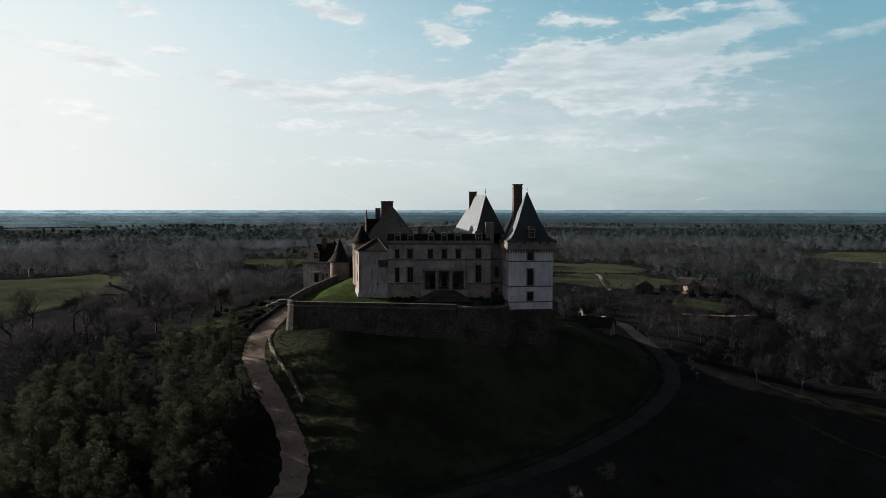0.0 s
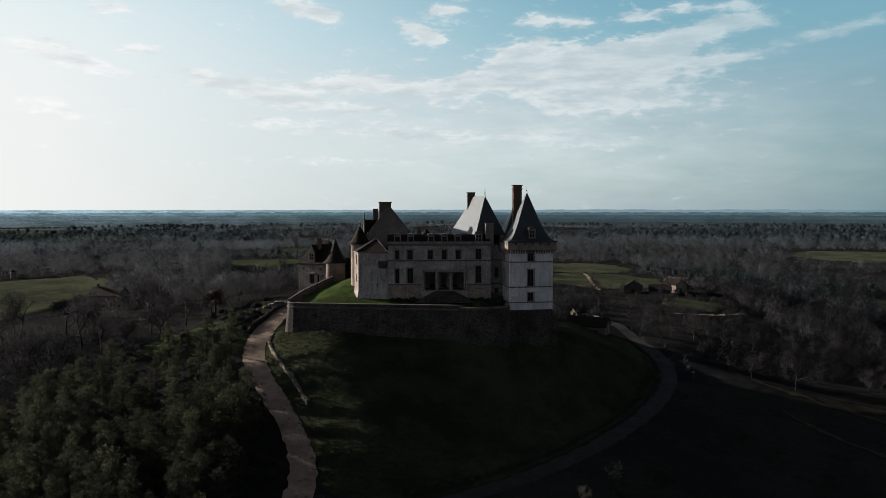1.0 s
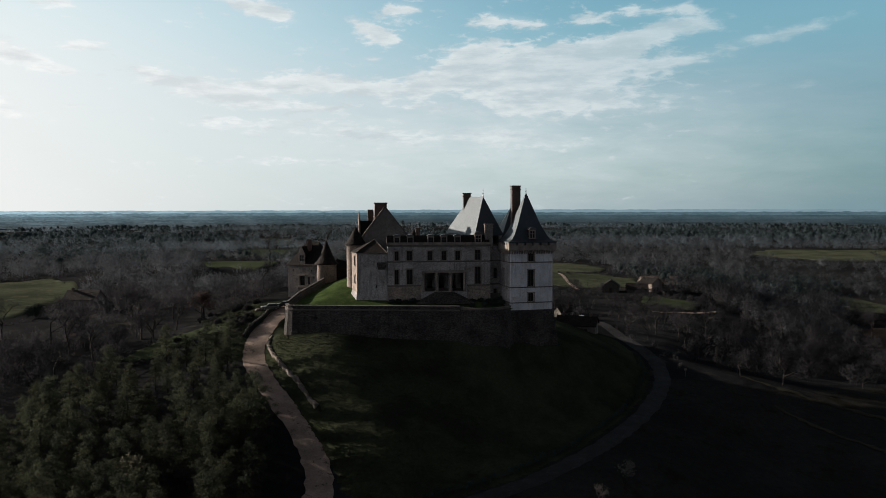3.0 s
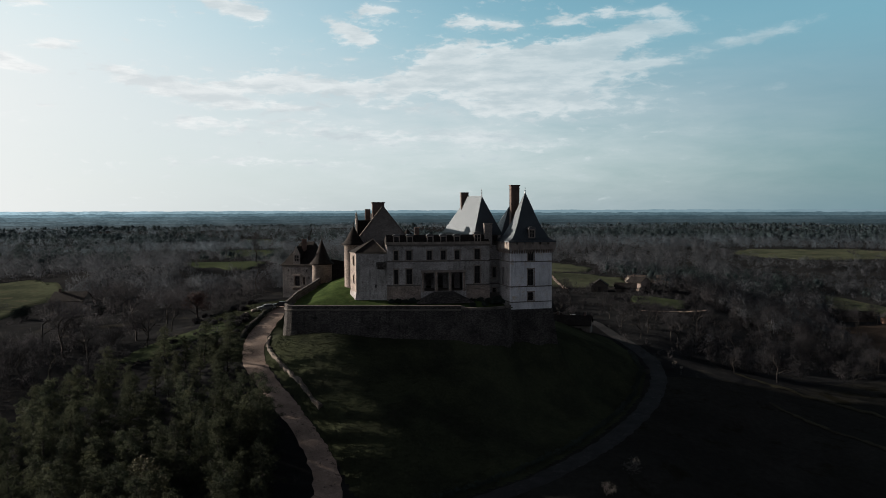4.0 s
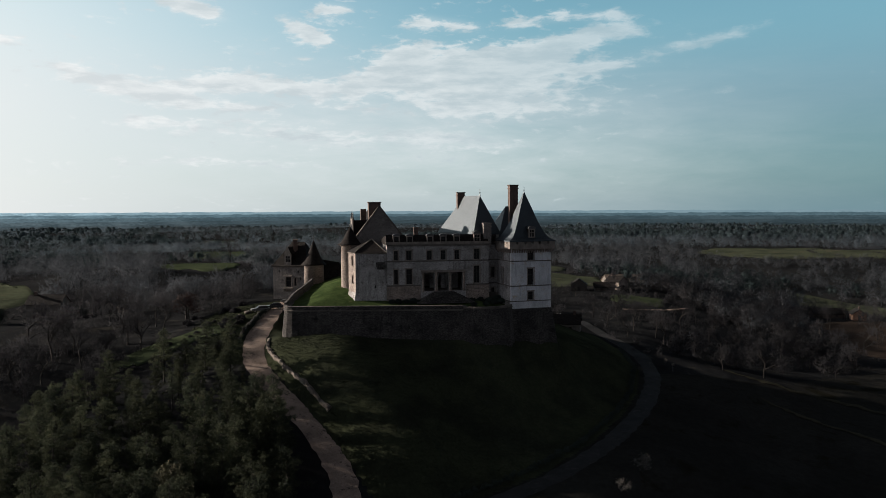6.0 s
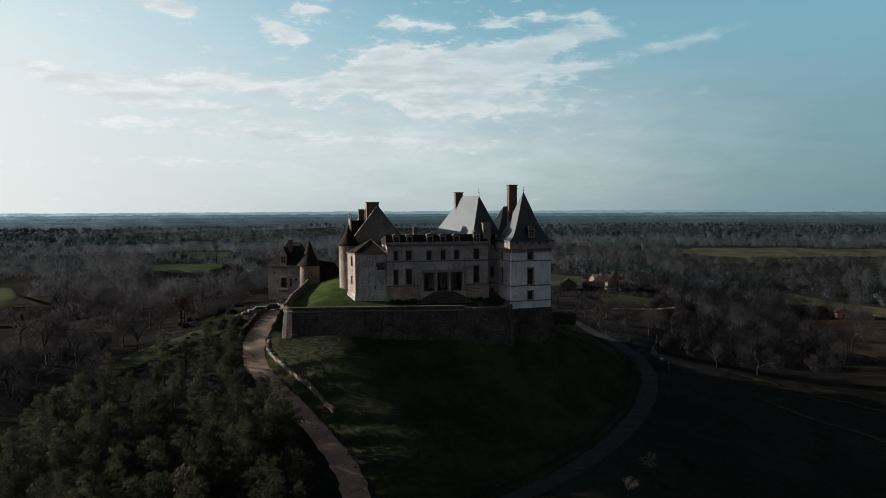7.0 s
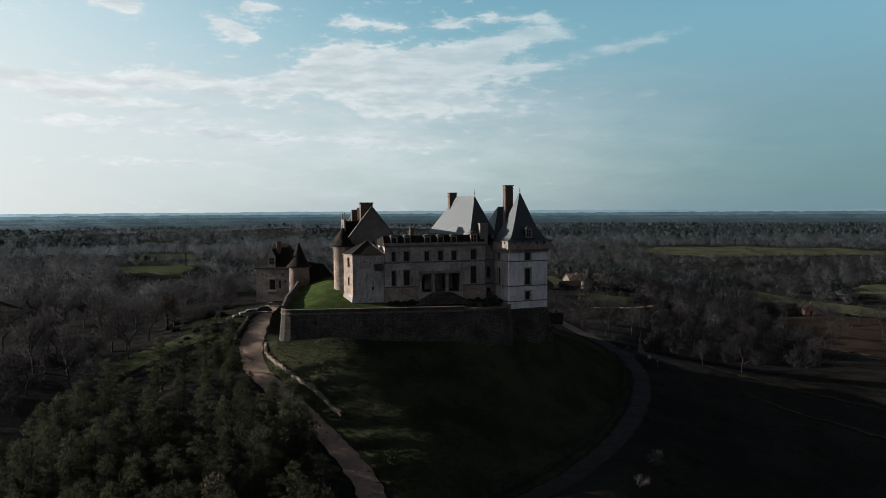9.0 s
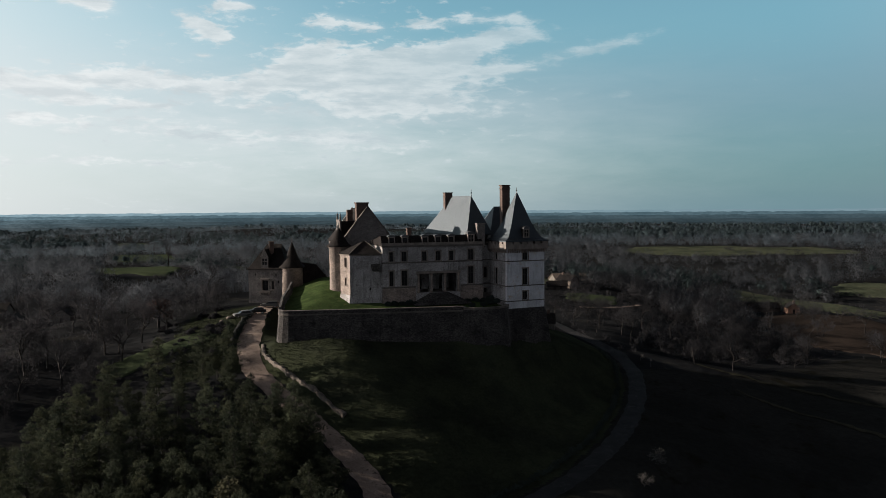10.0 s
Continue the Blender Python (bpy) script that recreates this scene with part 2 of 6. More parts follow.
COPING = material("pale_coping_stone", (0.105, 0.095, 0.085), (0.06, 0.054, 0.049), 0.92, 0.5, 5.0, 0.5, 0.4, (0.042, 0.038, 0.033))
BARNWALL = material("dark_barn_boards", (0.055, 0.047, 0.040), (0.035, 0.030, 0.027), 0.95, 0.5, 5.0, 0.4, 0.3)
BRICK = material("brick_chimney", (0.105, 0.072, 0.06), (0.06, 0.046, 0.04), 0.9, 1.2, 8.0, 0.5, 0.3)
DARKWOOD = material("dark_shutter", (0.020, 0.015, 0.013), (0.012, 0.010, 0.009), 0.7, 1.0, 9.0, 0.2)
LEAD = material("dull_lead", (0.09, 0.09, 0.095), (0.06, 0.06, 0.06), 0.5, 1.0, 8.0, 0.1, 0, None, 0.7)
GRASS = material("winter_grass", (0.032, 0.0375, 0.0225), (0.0195, 0.0225, 0.0158), 1.0, 0.12, 1.9, 0.6, 0, (0.023, 0.0275, 0.019), 0, 0.0)
# shade is put into this pasture's base colour
PASTURE = material("shade_dark_pasture", (0.020, 0.020, 0.0185), (0.014, 0.0145, 0.0135), 1.0, 0.06, 0.8, 0.8, 0, (0.011, 0.011, 0.008), 0, 0.0)
LAWN = material("mown_grass", (0.043, 0.064, 0.024), (0.024, 0.038, 0.015), 1.0, 0.35, 2.0, 1.0, 0, (0.048, 0.056, 0.024), 0, 0.0)
EARTH = material("rough_ground", (0.018, 0.019, 0.020), (0.0105, 0.0112, 0.0118), 1.0, 0.05, 0.5, 1.0, 0, (0.029, 0.028, 0.025), 0, 0.0)
FIELD = material("meadow", (0.052, 0.060, 0.039), (0.030, 0.035, 0.025), 1.0, 0.06, 0.5, 0.8, 0, (0.062, 0.060, 0.041), 0, 0.0)
GREENFIELD = material("sown_field", (0.042, 0.053, 0.030), (0.030, 0.039, 0.023), 1.0, 0.03, 0.6, 0.5, 0, None, 0, 0.0)
PLOUGHED = material("bare_field", (0.034, 0.027, 0.0225), (0.023, 0.019, 0.0165), 1.0, 0.06, 0.8, 0.5, 0, None, 0, 0.0)
TRACK = material("pale_road", (0.26, 0.205, 0.170), (0.175, 0.139, 0.116), 1.0, 0.35, 3.0, 0.9, 0, (0.06, 0.05, 0.043), 0, 0.05)
ASPHALT = material("old_asphalt", (0.021, 0.021, 0.022), (0.014, 0.014, 0.015), 1.0, 0.3, 5.0, 0.3, 0, (0.032, 0.032, 0.032), 0, 0.1)
BARK = material("bark", (0.018, 0.016, 0.015), (0.011, 0.010, 0.0095), 0.95, 1.0, 6.0, 0.6, vary=0.25)
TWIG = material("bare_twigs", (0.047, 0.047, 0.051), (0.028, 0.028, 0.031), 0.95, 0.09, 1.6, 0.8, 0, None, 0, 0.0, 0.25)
# haze put into the base colours: these woods turn paler and bluer with distance
FARTWIG = material("hazed_twigs", (0.089, 0.099, 0.113), (0.062, 0.070, 0.081), 0.95, 0.09, 1.1, 0.8, 0, None, 0, 0.0)
FARPINE = material("hazed_conifers", (0.052, 0.072, 0.074), (0.035, 0.050, 0.053), 0.9, 0.07, 0.8, 0.6, 0, None, 0, 0.0)
DISTWOOD = material("far_hazed_twigs", (0.124, 0.158, 0.186), (0.087, 0.112, 0.135), 0.95, 0.07, 0.8, 0.6, 0, None, 0, 0.0)
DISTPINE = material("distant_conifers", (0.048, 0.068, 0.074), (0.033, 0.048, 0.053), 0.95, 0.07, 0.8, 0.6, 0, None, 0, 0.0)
PALETWIG = material("pale_twigs", (0.085, 0.08, 0.074), (0.055, 0.053, 0.05), 0.9, 0.3, 2.0, 0.0)
NEEDLES = material("pine_needles", (0.039, 0.045, 0.028), (0.023, 0.029, 0.021), 0.85, 0.25, 1.2, 0.0, 0, (0.052, 0.054, 0.029), 0, 0.05, 0.3)
EVERGREEN = material("dark_evergreen", (0.036, 0.046, 0.040), (0.023, 0.031, 0.028), 0.85, 0.08, 1.0, 0.0, 0, None, 0, 0.0, 0.3)


def let_light_through(m, share):
    """Thin leaves and twigs pass some of the light on."""
    k = m.node_tree
    shader = next(n for n in k.nodes if n.type == "BSDF_PRINCIPLED")
    out = next(n for n in k.nodes if n.type == "OUTPUT_MATERIAL")
    thin, mixed = k.nodes.new("ShaderNodeBsdfTranslucent"), k.nodes.new("ShaderNodeMixShader")
    k.links.new(shader.inputs["Base Color"].links[0].from_socket, thin.inputs["Color"])
    mixed.inputs[0].default_value = share
    k.links.new(shader.outputs[0], mixed.inputs[1])
    k.links.new(thin.outputs[0], mixed.inputs[2])
    k.links.new(mixed.outputs[0], out.inputs[0])


for leafy, share in ((TWIG, 0.45), (FARTWIG, 0.3), (DISTWOOD, 0.35), (FARPINE, 0.45), (DISTPINE, 0.45), (NEEDLES, 0.45)):
    let_light_through(leafy, share)
RUSSET = material("russet_leaves", (0.042, 0.019, 0.015), (0.028, 0.014, 0.012), 0.9, 0.3, 1.5, 0.0)
GOLD = material("yellow_green_needles", (0.060, 0.057, 0.024), (0.042, 0.043, 0.02), 0.85, 0.3, 1.5, 0.0)


# ---- making meshes ----
def mesh_object(name, verts, faces, mat, parent=None, smooth=False):
    me = bpy.data.meshes.new(name)
    me.from_pydata([tuple(v) for v in verts], [], [tuple(f) for f in faces])
    me.materials.append(mat)
    me.update()
    if smooth:
        me.shade_smooth()
    ob = new(name, me)
    ob.parent = parent
    return ob


def part(name, bm, mat, parent=None, label="", smooth=False):
    bmesh.ops.recalc_face_normals(bm, faces=bm.faces)
    me = bpy.data.meshes.new(name)
    bm.to_mesh(me)
    bm.free()
    me.materials.append(mat)
    if smooth:
        me.shade_smooth()
    ob = new(name, me)
    ob.parent = parent
    return tagged(ob, label)


def thing(name, label, category, group=""):
    return tagged(new(name), label, category, group)


def box(bm, x0, x1, y0, y1, z0, z1, m=None, grow=0.0):
    """A box; grow widens its foot."""
    c = [(x0 - grow, y0 - grow, z0), (x1 + grow, y0 - grow, z0), (x1 + grow, y1 + grow, z0), (x0 - grow, y1 + grow, z0), (x0, y0, z1), (x1, y0, z1), (x1, y1, z1), (x0, y1, z1)]
    v = [bm.verts.new((m @ Vector(p)) if m else p) for p in c]
    for f in ((0, 3, 2, 1), (4, 5, 6, 7), (0, 1, 5, 4), (1, 2, 6, 5), (2, 3, 7, 6), (3, 0, 4, 7)):
        bm.faces.new([v[i] for i in f])
    return bm


def boxed(*a, **b):
    return box(bmesh.new(), *a, **b)


def lathe(bm, cx, cy, profile, n=24, cap=True):
    """Rings of (radius, z) about an upright axis."""
    rings = []
    for r, z in profile:
        if r < 1e-4:
            rings.append([bm.verts.new((cx, cy, z))])
        else:
            rings.append([bm.verts.new((cx + r * math.cos(2 * math.pi * i / n), cy + r * math.sin(2 * math.pi * i / n), z)) for i in range(n)])
    for a, b in zip(rings, rings[1:]):
        for i in range(n):
            j = (i + 1) % n
            if len(b) == 1:
                bm.faces.new((a[i], a[j], b[0]))
            elif len(a) == 1:
                bm.faces.new((a[0], b[j], b[i]))
            else:
                bm.faces.new((a[i], a[j], b[j], b[i]))
    if cap and len(rings[0]) > 1:
        bm.faces.new(rings[0][::-1])
    if cap and len(rings[-1]) > 1:
        bm.faces.new(rings[-1])
    return bm


def wall_matrix(p, q):
    """Local x from p to q, local y into the wall (to the left of the way when seen from outside), z up."""
    d = Vector((q[0] - p[0], q[1] - p[1], 0))
    n = d.length
    d.normalize()
    m = Matrix(((d.x, -d.y, 0, p[0]), (d.y, d.x, 0, p[1]), (0, 0, 1, 0), (0, 0, 0, 1)))
    return m, n


def wall_panel(p, q, z0, z1, holes=(), thick=0.7, lean=0.0):
    """A wall from p to q (outside on the right hand of p to q) with holes (u0, u1, z0, z1) right through it."""
    m, n = wall_matrix(p, q)
    us = sorted({0.0, n, *[h[i] for h in holes for i in (0, 1)]})
    vs = sorted({z0, z1, *[h[i] for h in holes for i in (2, 3)]})
    solid = {}
    for i in range(len(us) - 1):
        for j in range(len(vs) - 1):
            cu, cv = (us[i] + us[i + 1]) / 2, (vs[j] + vs[j + 1]) / 2
            solid[i, j] = not any(h[0] < cu < h[1] and h[2] < cv < h[3] for h in holes)
    bm, cache = bmesh.new(), {}

    def vert(i, j, k):
        if (i, j, k) not in cache:
            out = lean * (z1 - vs[j]) / (z1 - z0) if k == 0 else 0
            cache[i, j, k] = bm.verts.new(m @ Vector((us[i], k * thick - out, vs[j])))
        return cache[i, j, k]

    for (i, j), s in solid.items():
        if not s:
            continue
        bm.faces.new((vert(i, j, 0), vert(i + 1, j, 0), vert(i + 1, j + 1, 0), vert(i, j + 1, 0)))
        bm.faces.new((vert(i, j, 1), vert(i, j + 1, 1), vert(i + 1, j + 1, 1), vert(i + 1, j, 1)))
        for di, dj, a, b in ((-1, 0, (i, j), (i, j + 1)), (1, 0, (i + 1, j), (i + 1, j + 1)), (0, -1, (i, j), (i + 1, j)), (0, 1, (i, j + 1), (i + 1, j + 1))):
            if not solid.get((i + di, j + dj), False):
                bm.faces.new((vert(*a, 0), vert(*b, 0), vert(*b, 1), vert(*a, 1)))
    return bm, m


def add_window(parent, m, u0, u1, z0, z1, deep=0.35, cross=True, surround=True):
    """A casement set back in its hole: frame with mullion and transom, a pane, a stone surround and sill."""
    f = 0.09
    bm = bmesh.new()
    box(bm, u0, u0 + f, deep, deep + 0.1, z0, z1, m)
    box(bm, u1 - f, u1, deep, deep + 0.1, z0, z1, m)
    box(bm, u0 + f, u1 - f, deep, deep + 0.1, z0, z0 + f, m)
    box(bm, u0 + f, u1 - f, deep, deep + 0.1, z1 - f, z1, m)
    if cross:
        c, h = (u0 + u1) / 2, z0 + 0.62 * (z1 - z0)
        box(bm, c - 0.05, c + 0.05, deep + 0.01, deep + 0.09, z0 + f, z1 - f, m)
        box(bm, u0 + f, c - 0.05, deep + 0.01, deep + 0.09, h - 0.05, h + 0.05, m)
        box(bm, c + 0.05, u1 - f, deep + 0.01, deep + 0.09, h - 0.05, h + 0.05, m)
    win = part("window", bm, DARKWOOD, parent)
    part("pane", boxed(u0 + 0.04, u1 - 0.04, deep + 0.05, deep + 0.065, z0 + 0.04, z1 - 0.04, m=m), GLASS, win)
    if surround:
        bm = bmesh.new()
        box(bm, u0 - 0.22, u0, -0.05, 0.02, z0, z1, m)
        box(bm, u1, u1 + 0.22, -0.05, 0.02, z0, z1, m)
        box(bm, u0 - 0.3, u1 + 0.3, -0.08, 0.02, z1, z1 + 0.26, m)
        box(bm, u0 - 0.3, u1 + 0.3, -0.14, 0.02, z0 - 0.2, z0, m)
        part("surround", bm, TRIM, win, "stone window surround and sill")
    return win


def glass_material():
    m = bpy.data.materials.new("old_glass")
    m.use_nodes = True
    k = Nodes(m.node_tree)
    pos = k.add("ShaderNodeNewGeometry").outputs["Position"]
    s = k.add("ShaderNodeBsdfPrincipled", Roughness=0.25)
    k.link(k.mix(k.noise(pos, 1.5), (0.006, 0.006, 0.007), (0.014, 0.014, 0.015)), s.inputs["Base Color"])
    s.inputs["Specular IOR Level"].default_value = 0.25
    k.link(s.outputs[0], k.add("ShaderNodeOutputMaterial").inputs[0])
    return m


GLASS = glass_material()


SPROCKETED = ((0.0, 0.0), (0.12, 0.022), (0.22, 0.055), (0.32, 0.125), (0.42, 0.225), (0.55, 0.37), (0.76, 0.67))


def roof(name, parent, eaves, ridge, mat, bend=(), label="", thick=0.25):
    """A roof over an outline of eaves (x, y, z), counter-clockwise from above, up to a ridge of one or two points; bend: shares of the way in and of the rise."""
    bm = bmesh.new()
    n = len(eaves)
    target = [min(ridge, key=lambda r: (r[0] - e[0]) ** 2 + (r[1] - e[1]) ** 2) for e in eaves]
    rings = []
    low = [bm.verts.new((e[0], e[1], e[2] - thick)) for e in eaves]
    rings.append(low)
    for inward, rise in bend or ((0.0, 0.0),):
        ring = []
        for e, t in zip(eaves, target):
            p = Vector(e).lerp(Vector(t), inward)
            p.z = e[2] + (t[2] - e[2]) * rise
            ring.append(bm.verts.new(p))
        rings.append(ring)
    tops = {tuple(r): bm.verts.new(r) for r in ridge}
    for a, b in zip(rings, rings[1:]):
        for i in range(n):
            bm.faces.new((a[i], a[(i + 1) % n], b[(i + 1) % n], b[i]))
    last = rings[-1]
    for i in range(n):
        j = (i + 1) % n
        ta, tb = tops[tuple(target[i])], tops[tuple(target[j])]
        bm.faces.new((last[i], last[j], ta) if ta is tb else (last[i], last[j], tb, ta))
    bm.faces.new(low[::-1])
    return part(name, bm, mat, parent, label)


def finial(parent, x, y, z, h=1.4):
    part("finial", lathe(bmesh.new(), x, y, [(0.16, z - 0.3), (0.10, z), (0.05, z + 0.15 * h), (0.16, z + 0.3 * h), (0.05, z + 0.42 * h), (0.04, z + 0.6 * h), (0.10, z + 0.7 * h), (0.03, z + 0.8 * h), (0.0, z + h)], 8), LEAD, parent, "lead roof finial")


def chimney(parent, x0, x1, y0, y1, z0, z1, mat):
    bm = boxed(x0, x1, y0, y1, z0, z1)
    box(bm, x0 - 0.12, x1 + 0.12, y0 - 0.12, y1 + 0.12, z1 - 0.75, z1 - 0.6)
    box(bm, x0 - 0.14, x1 + 0.14, y0 - 0.14, y1 + 0.14, z1, z1 + 0.2)
    return part("chimney", bm, mat, parent, "tall masonry chimney stack")


# ---- the lie of the land ----
WALL_LINE = [(-34.8, 167.2), (-33.6, 166.0), (-12.2, 162.6), (2.9, 160.4), (6.5, 159.6), (10.5, 160.0), (14.0, 162.5), (14.0, 163.6), (25.2, 165.2), (25.4, 178.0), (28.0, 214.0), (-26.5, 214.0), (-30.2, 195.0), (-33.4, 180.0)]
FOOT_LINE = [(-32.0, 206, -4.8), (-35.0, 190, -5.6), (-37.5, 177, -7.8), (-39.0, 167, -10.0), (-37.6, 158, -12.8), (-32.8, 148, -15.8), (-28.6, 140.5, -18.9), (-25.4, 134, -21.5), (-23.2, 128, -23.6), (-20, 119, -26.4),
             (-8, 116, -27.6), (9, 126, -27.2), (24, 139, -26.2), (37, 154, -25.2), (46, 167, -24.2), (53, 181, -22.9), (55.6, 195, -21), (55, 212, -19.5), (45, 230, -17), (0, 240, -12), (-28, 225, -5)]
# the low levels on the right tip the pasture away from the sun
LEVELS = [(-60, 110, -26), (-62, 150, -19), (-62, 200, -12), (-45, 187, -6.6), (-45, 215, -5.0), (-36, 222, -4.6), (-110, 250, -13.5), (-80, 350, -5.5), (-150, 150, -22), (-200, 300, -12), (45, 128, -28.5), (72, 110, -38), (35, 98, -38), (90, 146, -30),
          (75, 185, -24), (110, 190, -28), (70, 240, -19), (92, 300, -14.5), (170, 267, -25), (60, 350, -12), (0, 300, -11), (220, 130, -56), (150, 88, -52), (60, 62, -47), (112, 146, -31), (0, 90, -32), (-100, 80, -29), (300, 300, -22), (0, 450, -12), (-250, 450, -10), (250, 450, -14)]


def seg_dist(x, y, line):
    """Distance to a closed line, and the height along it where the line has one."""
    best = np.full(x.shape, 1e9)
    level = np.zeros(x.shape)
    for a, b in zip(line, line[1:] + line[:1]):
        dx, dy = b[0] - a[0], b[1] - a[1]
        t = np.clip(((x - a[0]) * dx + (y - a[1]) * dy) / (dx * dx + dy * dy), 0, 1)
        d = np.hypot(x - a[0] - t * dx, y - a[1] - t * dy)
        if len(a) > 2:
            w = 1.0 / (d + 0.6) ** 4
            level += w * (a[2] + t * (b[2] - a[2]))
            best = np.minimum(best, d)
            if a is line[0]:
                total = w.copy()
            else:
                total += w
        else:
            best = np.minimum(best, d)
    return best, (level / total if len(line[0]) > 2 else level)


def inside(x, y, line):
    hit = np.zeros(x.shape, bool)
    for a, b in zip(line, line[1:] + line[:1]):
        cross = ((a[1] > y) != (b[1] > y)) & (x < (b[0] - a[0]) * (y - a[1]) / ((b[1] - a[1]) or 1e-9) + a[0])
        hit ^= cross
    return hit


def smooth01(v):
    v = np.clip(v, 0, 1)
    return v * v * (3 - 2 * v)


def waves(x, y, seed):
    """Soft rolling relief of unit size."""
    rng = np.random.RandomState(seed)
    s = np.zeros(np.shape(x))
    for i in range(9):
        a, p = rng.uniform(0, 6.28), rng.uniform(0, 6.28)
        f = 1.45 ** i
        s += np.sin((x * math.cos(a) + y * math.sin(a)) * f + p) / f ** 0.8
    return s / 2.2


def height(x, y):
    x, y = np.atleast_1d(np.asarray(x, float)), np.atleast_1d(np.asarray(y, float))
    num, den = np.zeros(x.shape), np.zeros(x.shape)
    for a, b, z in LEVELS:
        w = 1.0 / ((x - a) ** 2 + (y - b) ** 2 + 22.0 ** 2) ** 2
        num, den = num + w * z, den + w
    plain = num / den
    far = np.hypot(x, y)
    roll = -13.0 - 12.0 * smooth01((far - 900) / 2500) + waves(x / 150.0, y / 150.0, 3) * (np.clip(far - 250, 0, 1500) * 0.0014 + np.clip(far - 460, 0, 900) * 0.0085 * (1 - smooth01((far - 1100) / 260)))
    plain = plain + (roll - plain) * smooth01((far - 330) / 260)
    plain = plain + 0.35 * waves(x / 9.0, y / 9.0, 5) * smooth01((far - 60) / 60)
    dw, _ = seg_dist(x, y, WALL_LINE)
    dc, zc = seg_dist(x, y, FOOT_LINE)
    in_w, in_c = inside(x, y, WALL_LINE), inside(x, y, FOOT_LINE)
    f = dw / (dw + dc + 1e-6)
    back = smooth01((y - 185) / 25) * smooth01((x + 40) / 60)
    top = -8.7 - 2.2 * smooth01((x - 8) / 14)
    lip = smooth01(dw / 3.0)
    mound = top + (zc - top) * (0.62 * f + 0.38 * f * f) * (0.25 + 0.75 * lip) + (0.17 * waves(x / 1.5, y / 0.9, 11) + 0.10 * waves(x / 5.0, y / 5.0, 12)) * lip * (1 - 0.8 * f)
    mound = mound + (3.2 * np.exp(-((x + 24) / 9.0) ** 2) * smooth01((y - 126) / 24) - 5.4 * smooth01((x + 19) / 22)) * 4 * f * (1 - f) * smooth01((178 - y) / 12)
    out = zc + (plain - zc) * smooth01((dc - 4.5) / 26)
    z = np.where(in_c, mound, out)
    return np.where(in_w, top - 0.6, z)


def h1(x, y):
    return float(height([x], [y])[0])


def axis(lo, hi, fine_lo, fine_hi, step, grow):
    mid = list(np.arange(fine_lo, fine_hi + 0.01, step))
    s, up = step, mid[-1]
    right = []
    while up < hi:
        s *= grow
        up += s
        right.append(min(up, hi))
    s, down = step, mid[0]
    left = []
    while down > lo:
        s *= grow
        down -= s
        left.append(max(down, lo))
    return np.array(left[::-1] + mid + right)


def build_ground():
    xs, ys = axis(-4900, 4900, -66, 66, 0.75, 1.05), axis(-900, 4900, 98, 225, 0.75, 1.05)
    gx, gy = np.meshgrid(xs, ys)
    gz = height(gx.ravel(), gy.ravel())
    nx, ny = len(xs), len(ys)
    verts = np.column_stack((gx.ravel(), gy.ravel(), gz))
    i, j = np.meshgrid(np.arange(nx - 1), np.arange(ny - 1))
    a = (j * nx + i).ravel()
    faces = np.column_stack((a, a + 1, a + nx + 1, a + nx))
    me = bpy.data.meshes.new("ground")
    me.from_pydata(verts.tolist(), [], faces.tolist())
    # material slots: rough ground, hill grass, pasture darkened to stand for shade
    me.materials.append(EARTH)
    me.materials.append(GRASS)
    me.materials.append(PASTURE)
    cx, cy = gx[:-1, :-1].ravel() + 0.6, gy[:-1, :-1].ravel() + 0.6
    hill = inside(cx, cy, FOOT_LINE) | ((cx > -54 + 3 * waves(cx / 7, cy / 7, 66)) & (cx < -36) & (cy > 160 + 3 * waves(cx / 6, cy / 6, 67)) & (cy < 203))
    # field to the right whose missing shadow is painted by the darker pasture
    shade_mask = ~hill & (cx > -14 + 4 * waves(cx / 14, cy / 14, 61)) & (cy > 20) & (cy < 176 + 0.3 * np.clip(cx - 85, 0, 60) + 4 * waves(cx / 18, cy / 18, 62))
    me.polygons.foreach_set("material_index", hill.astype(np.int32) + 2 * shade_mask.astype(np.int32))
    me.update()
    me.shade_smooth()
    tagged(new("ground", me), "rolling ground with winter grass and scrub", "ground", kind="structure")


build_ground()


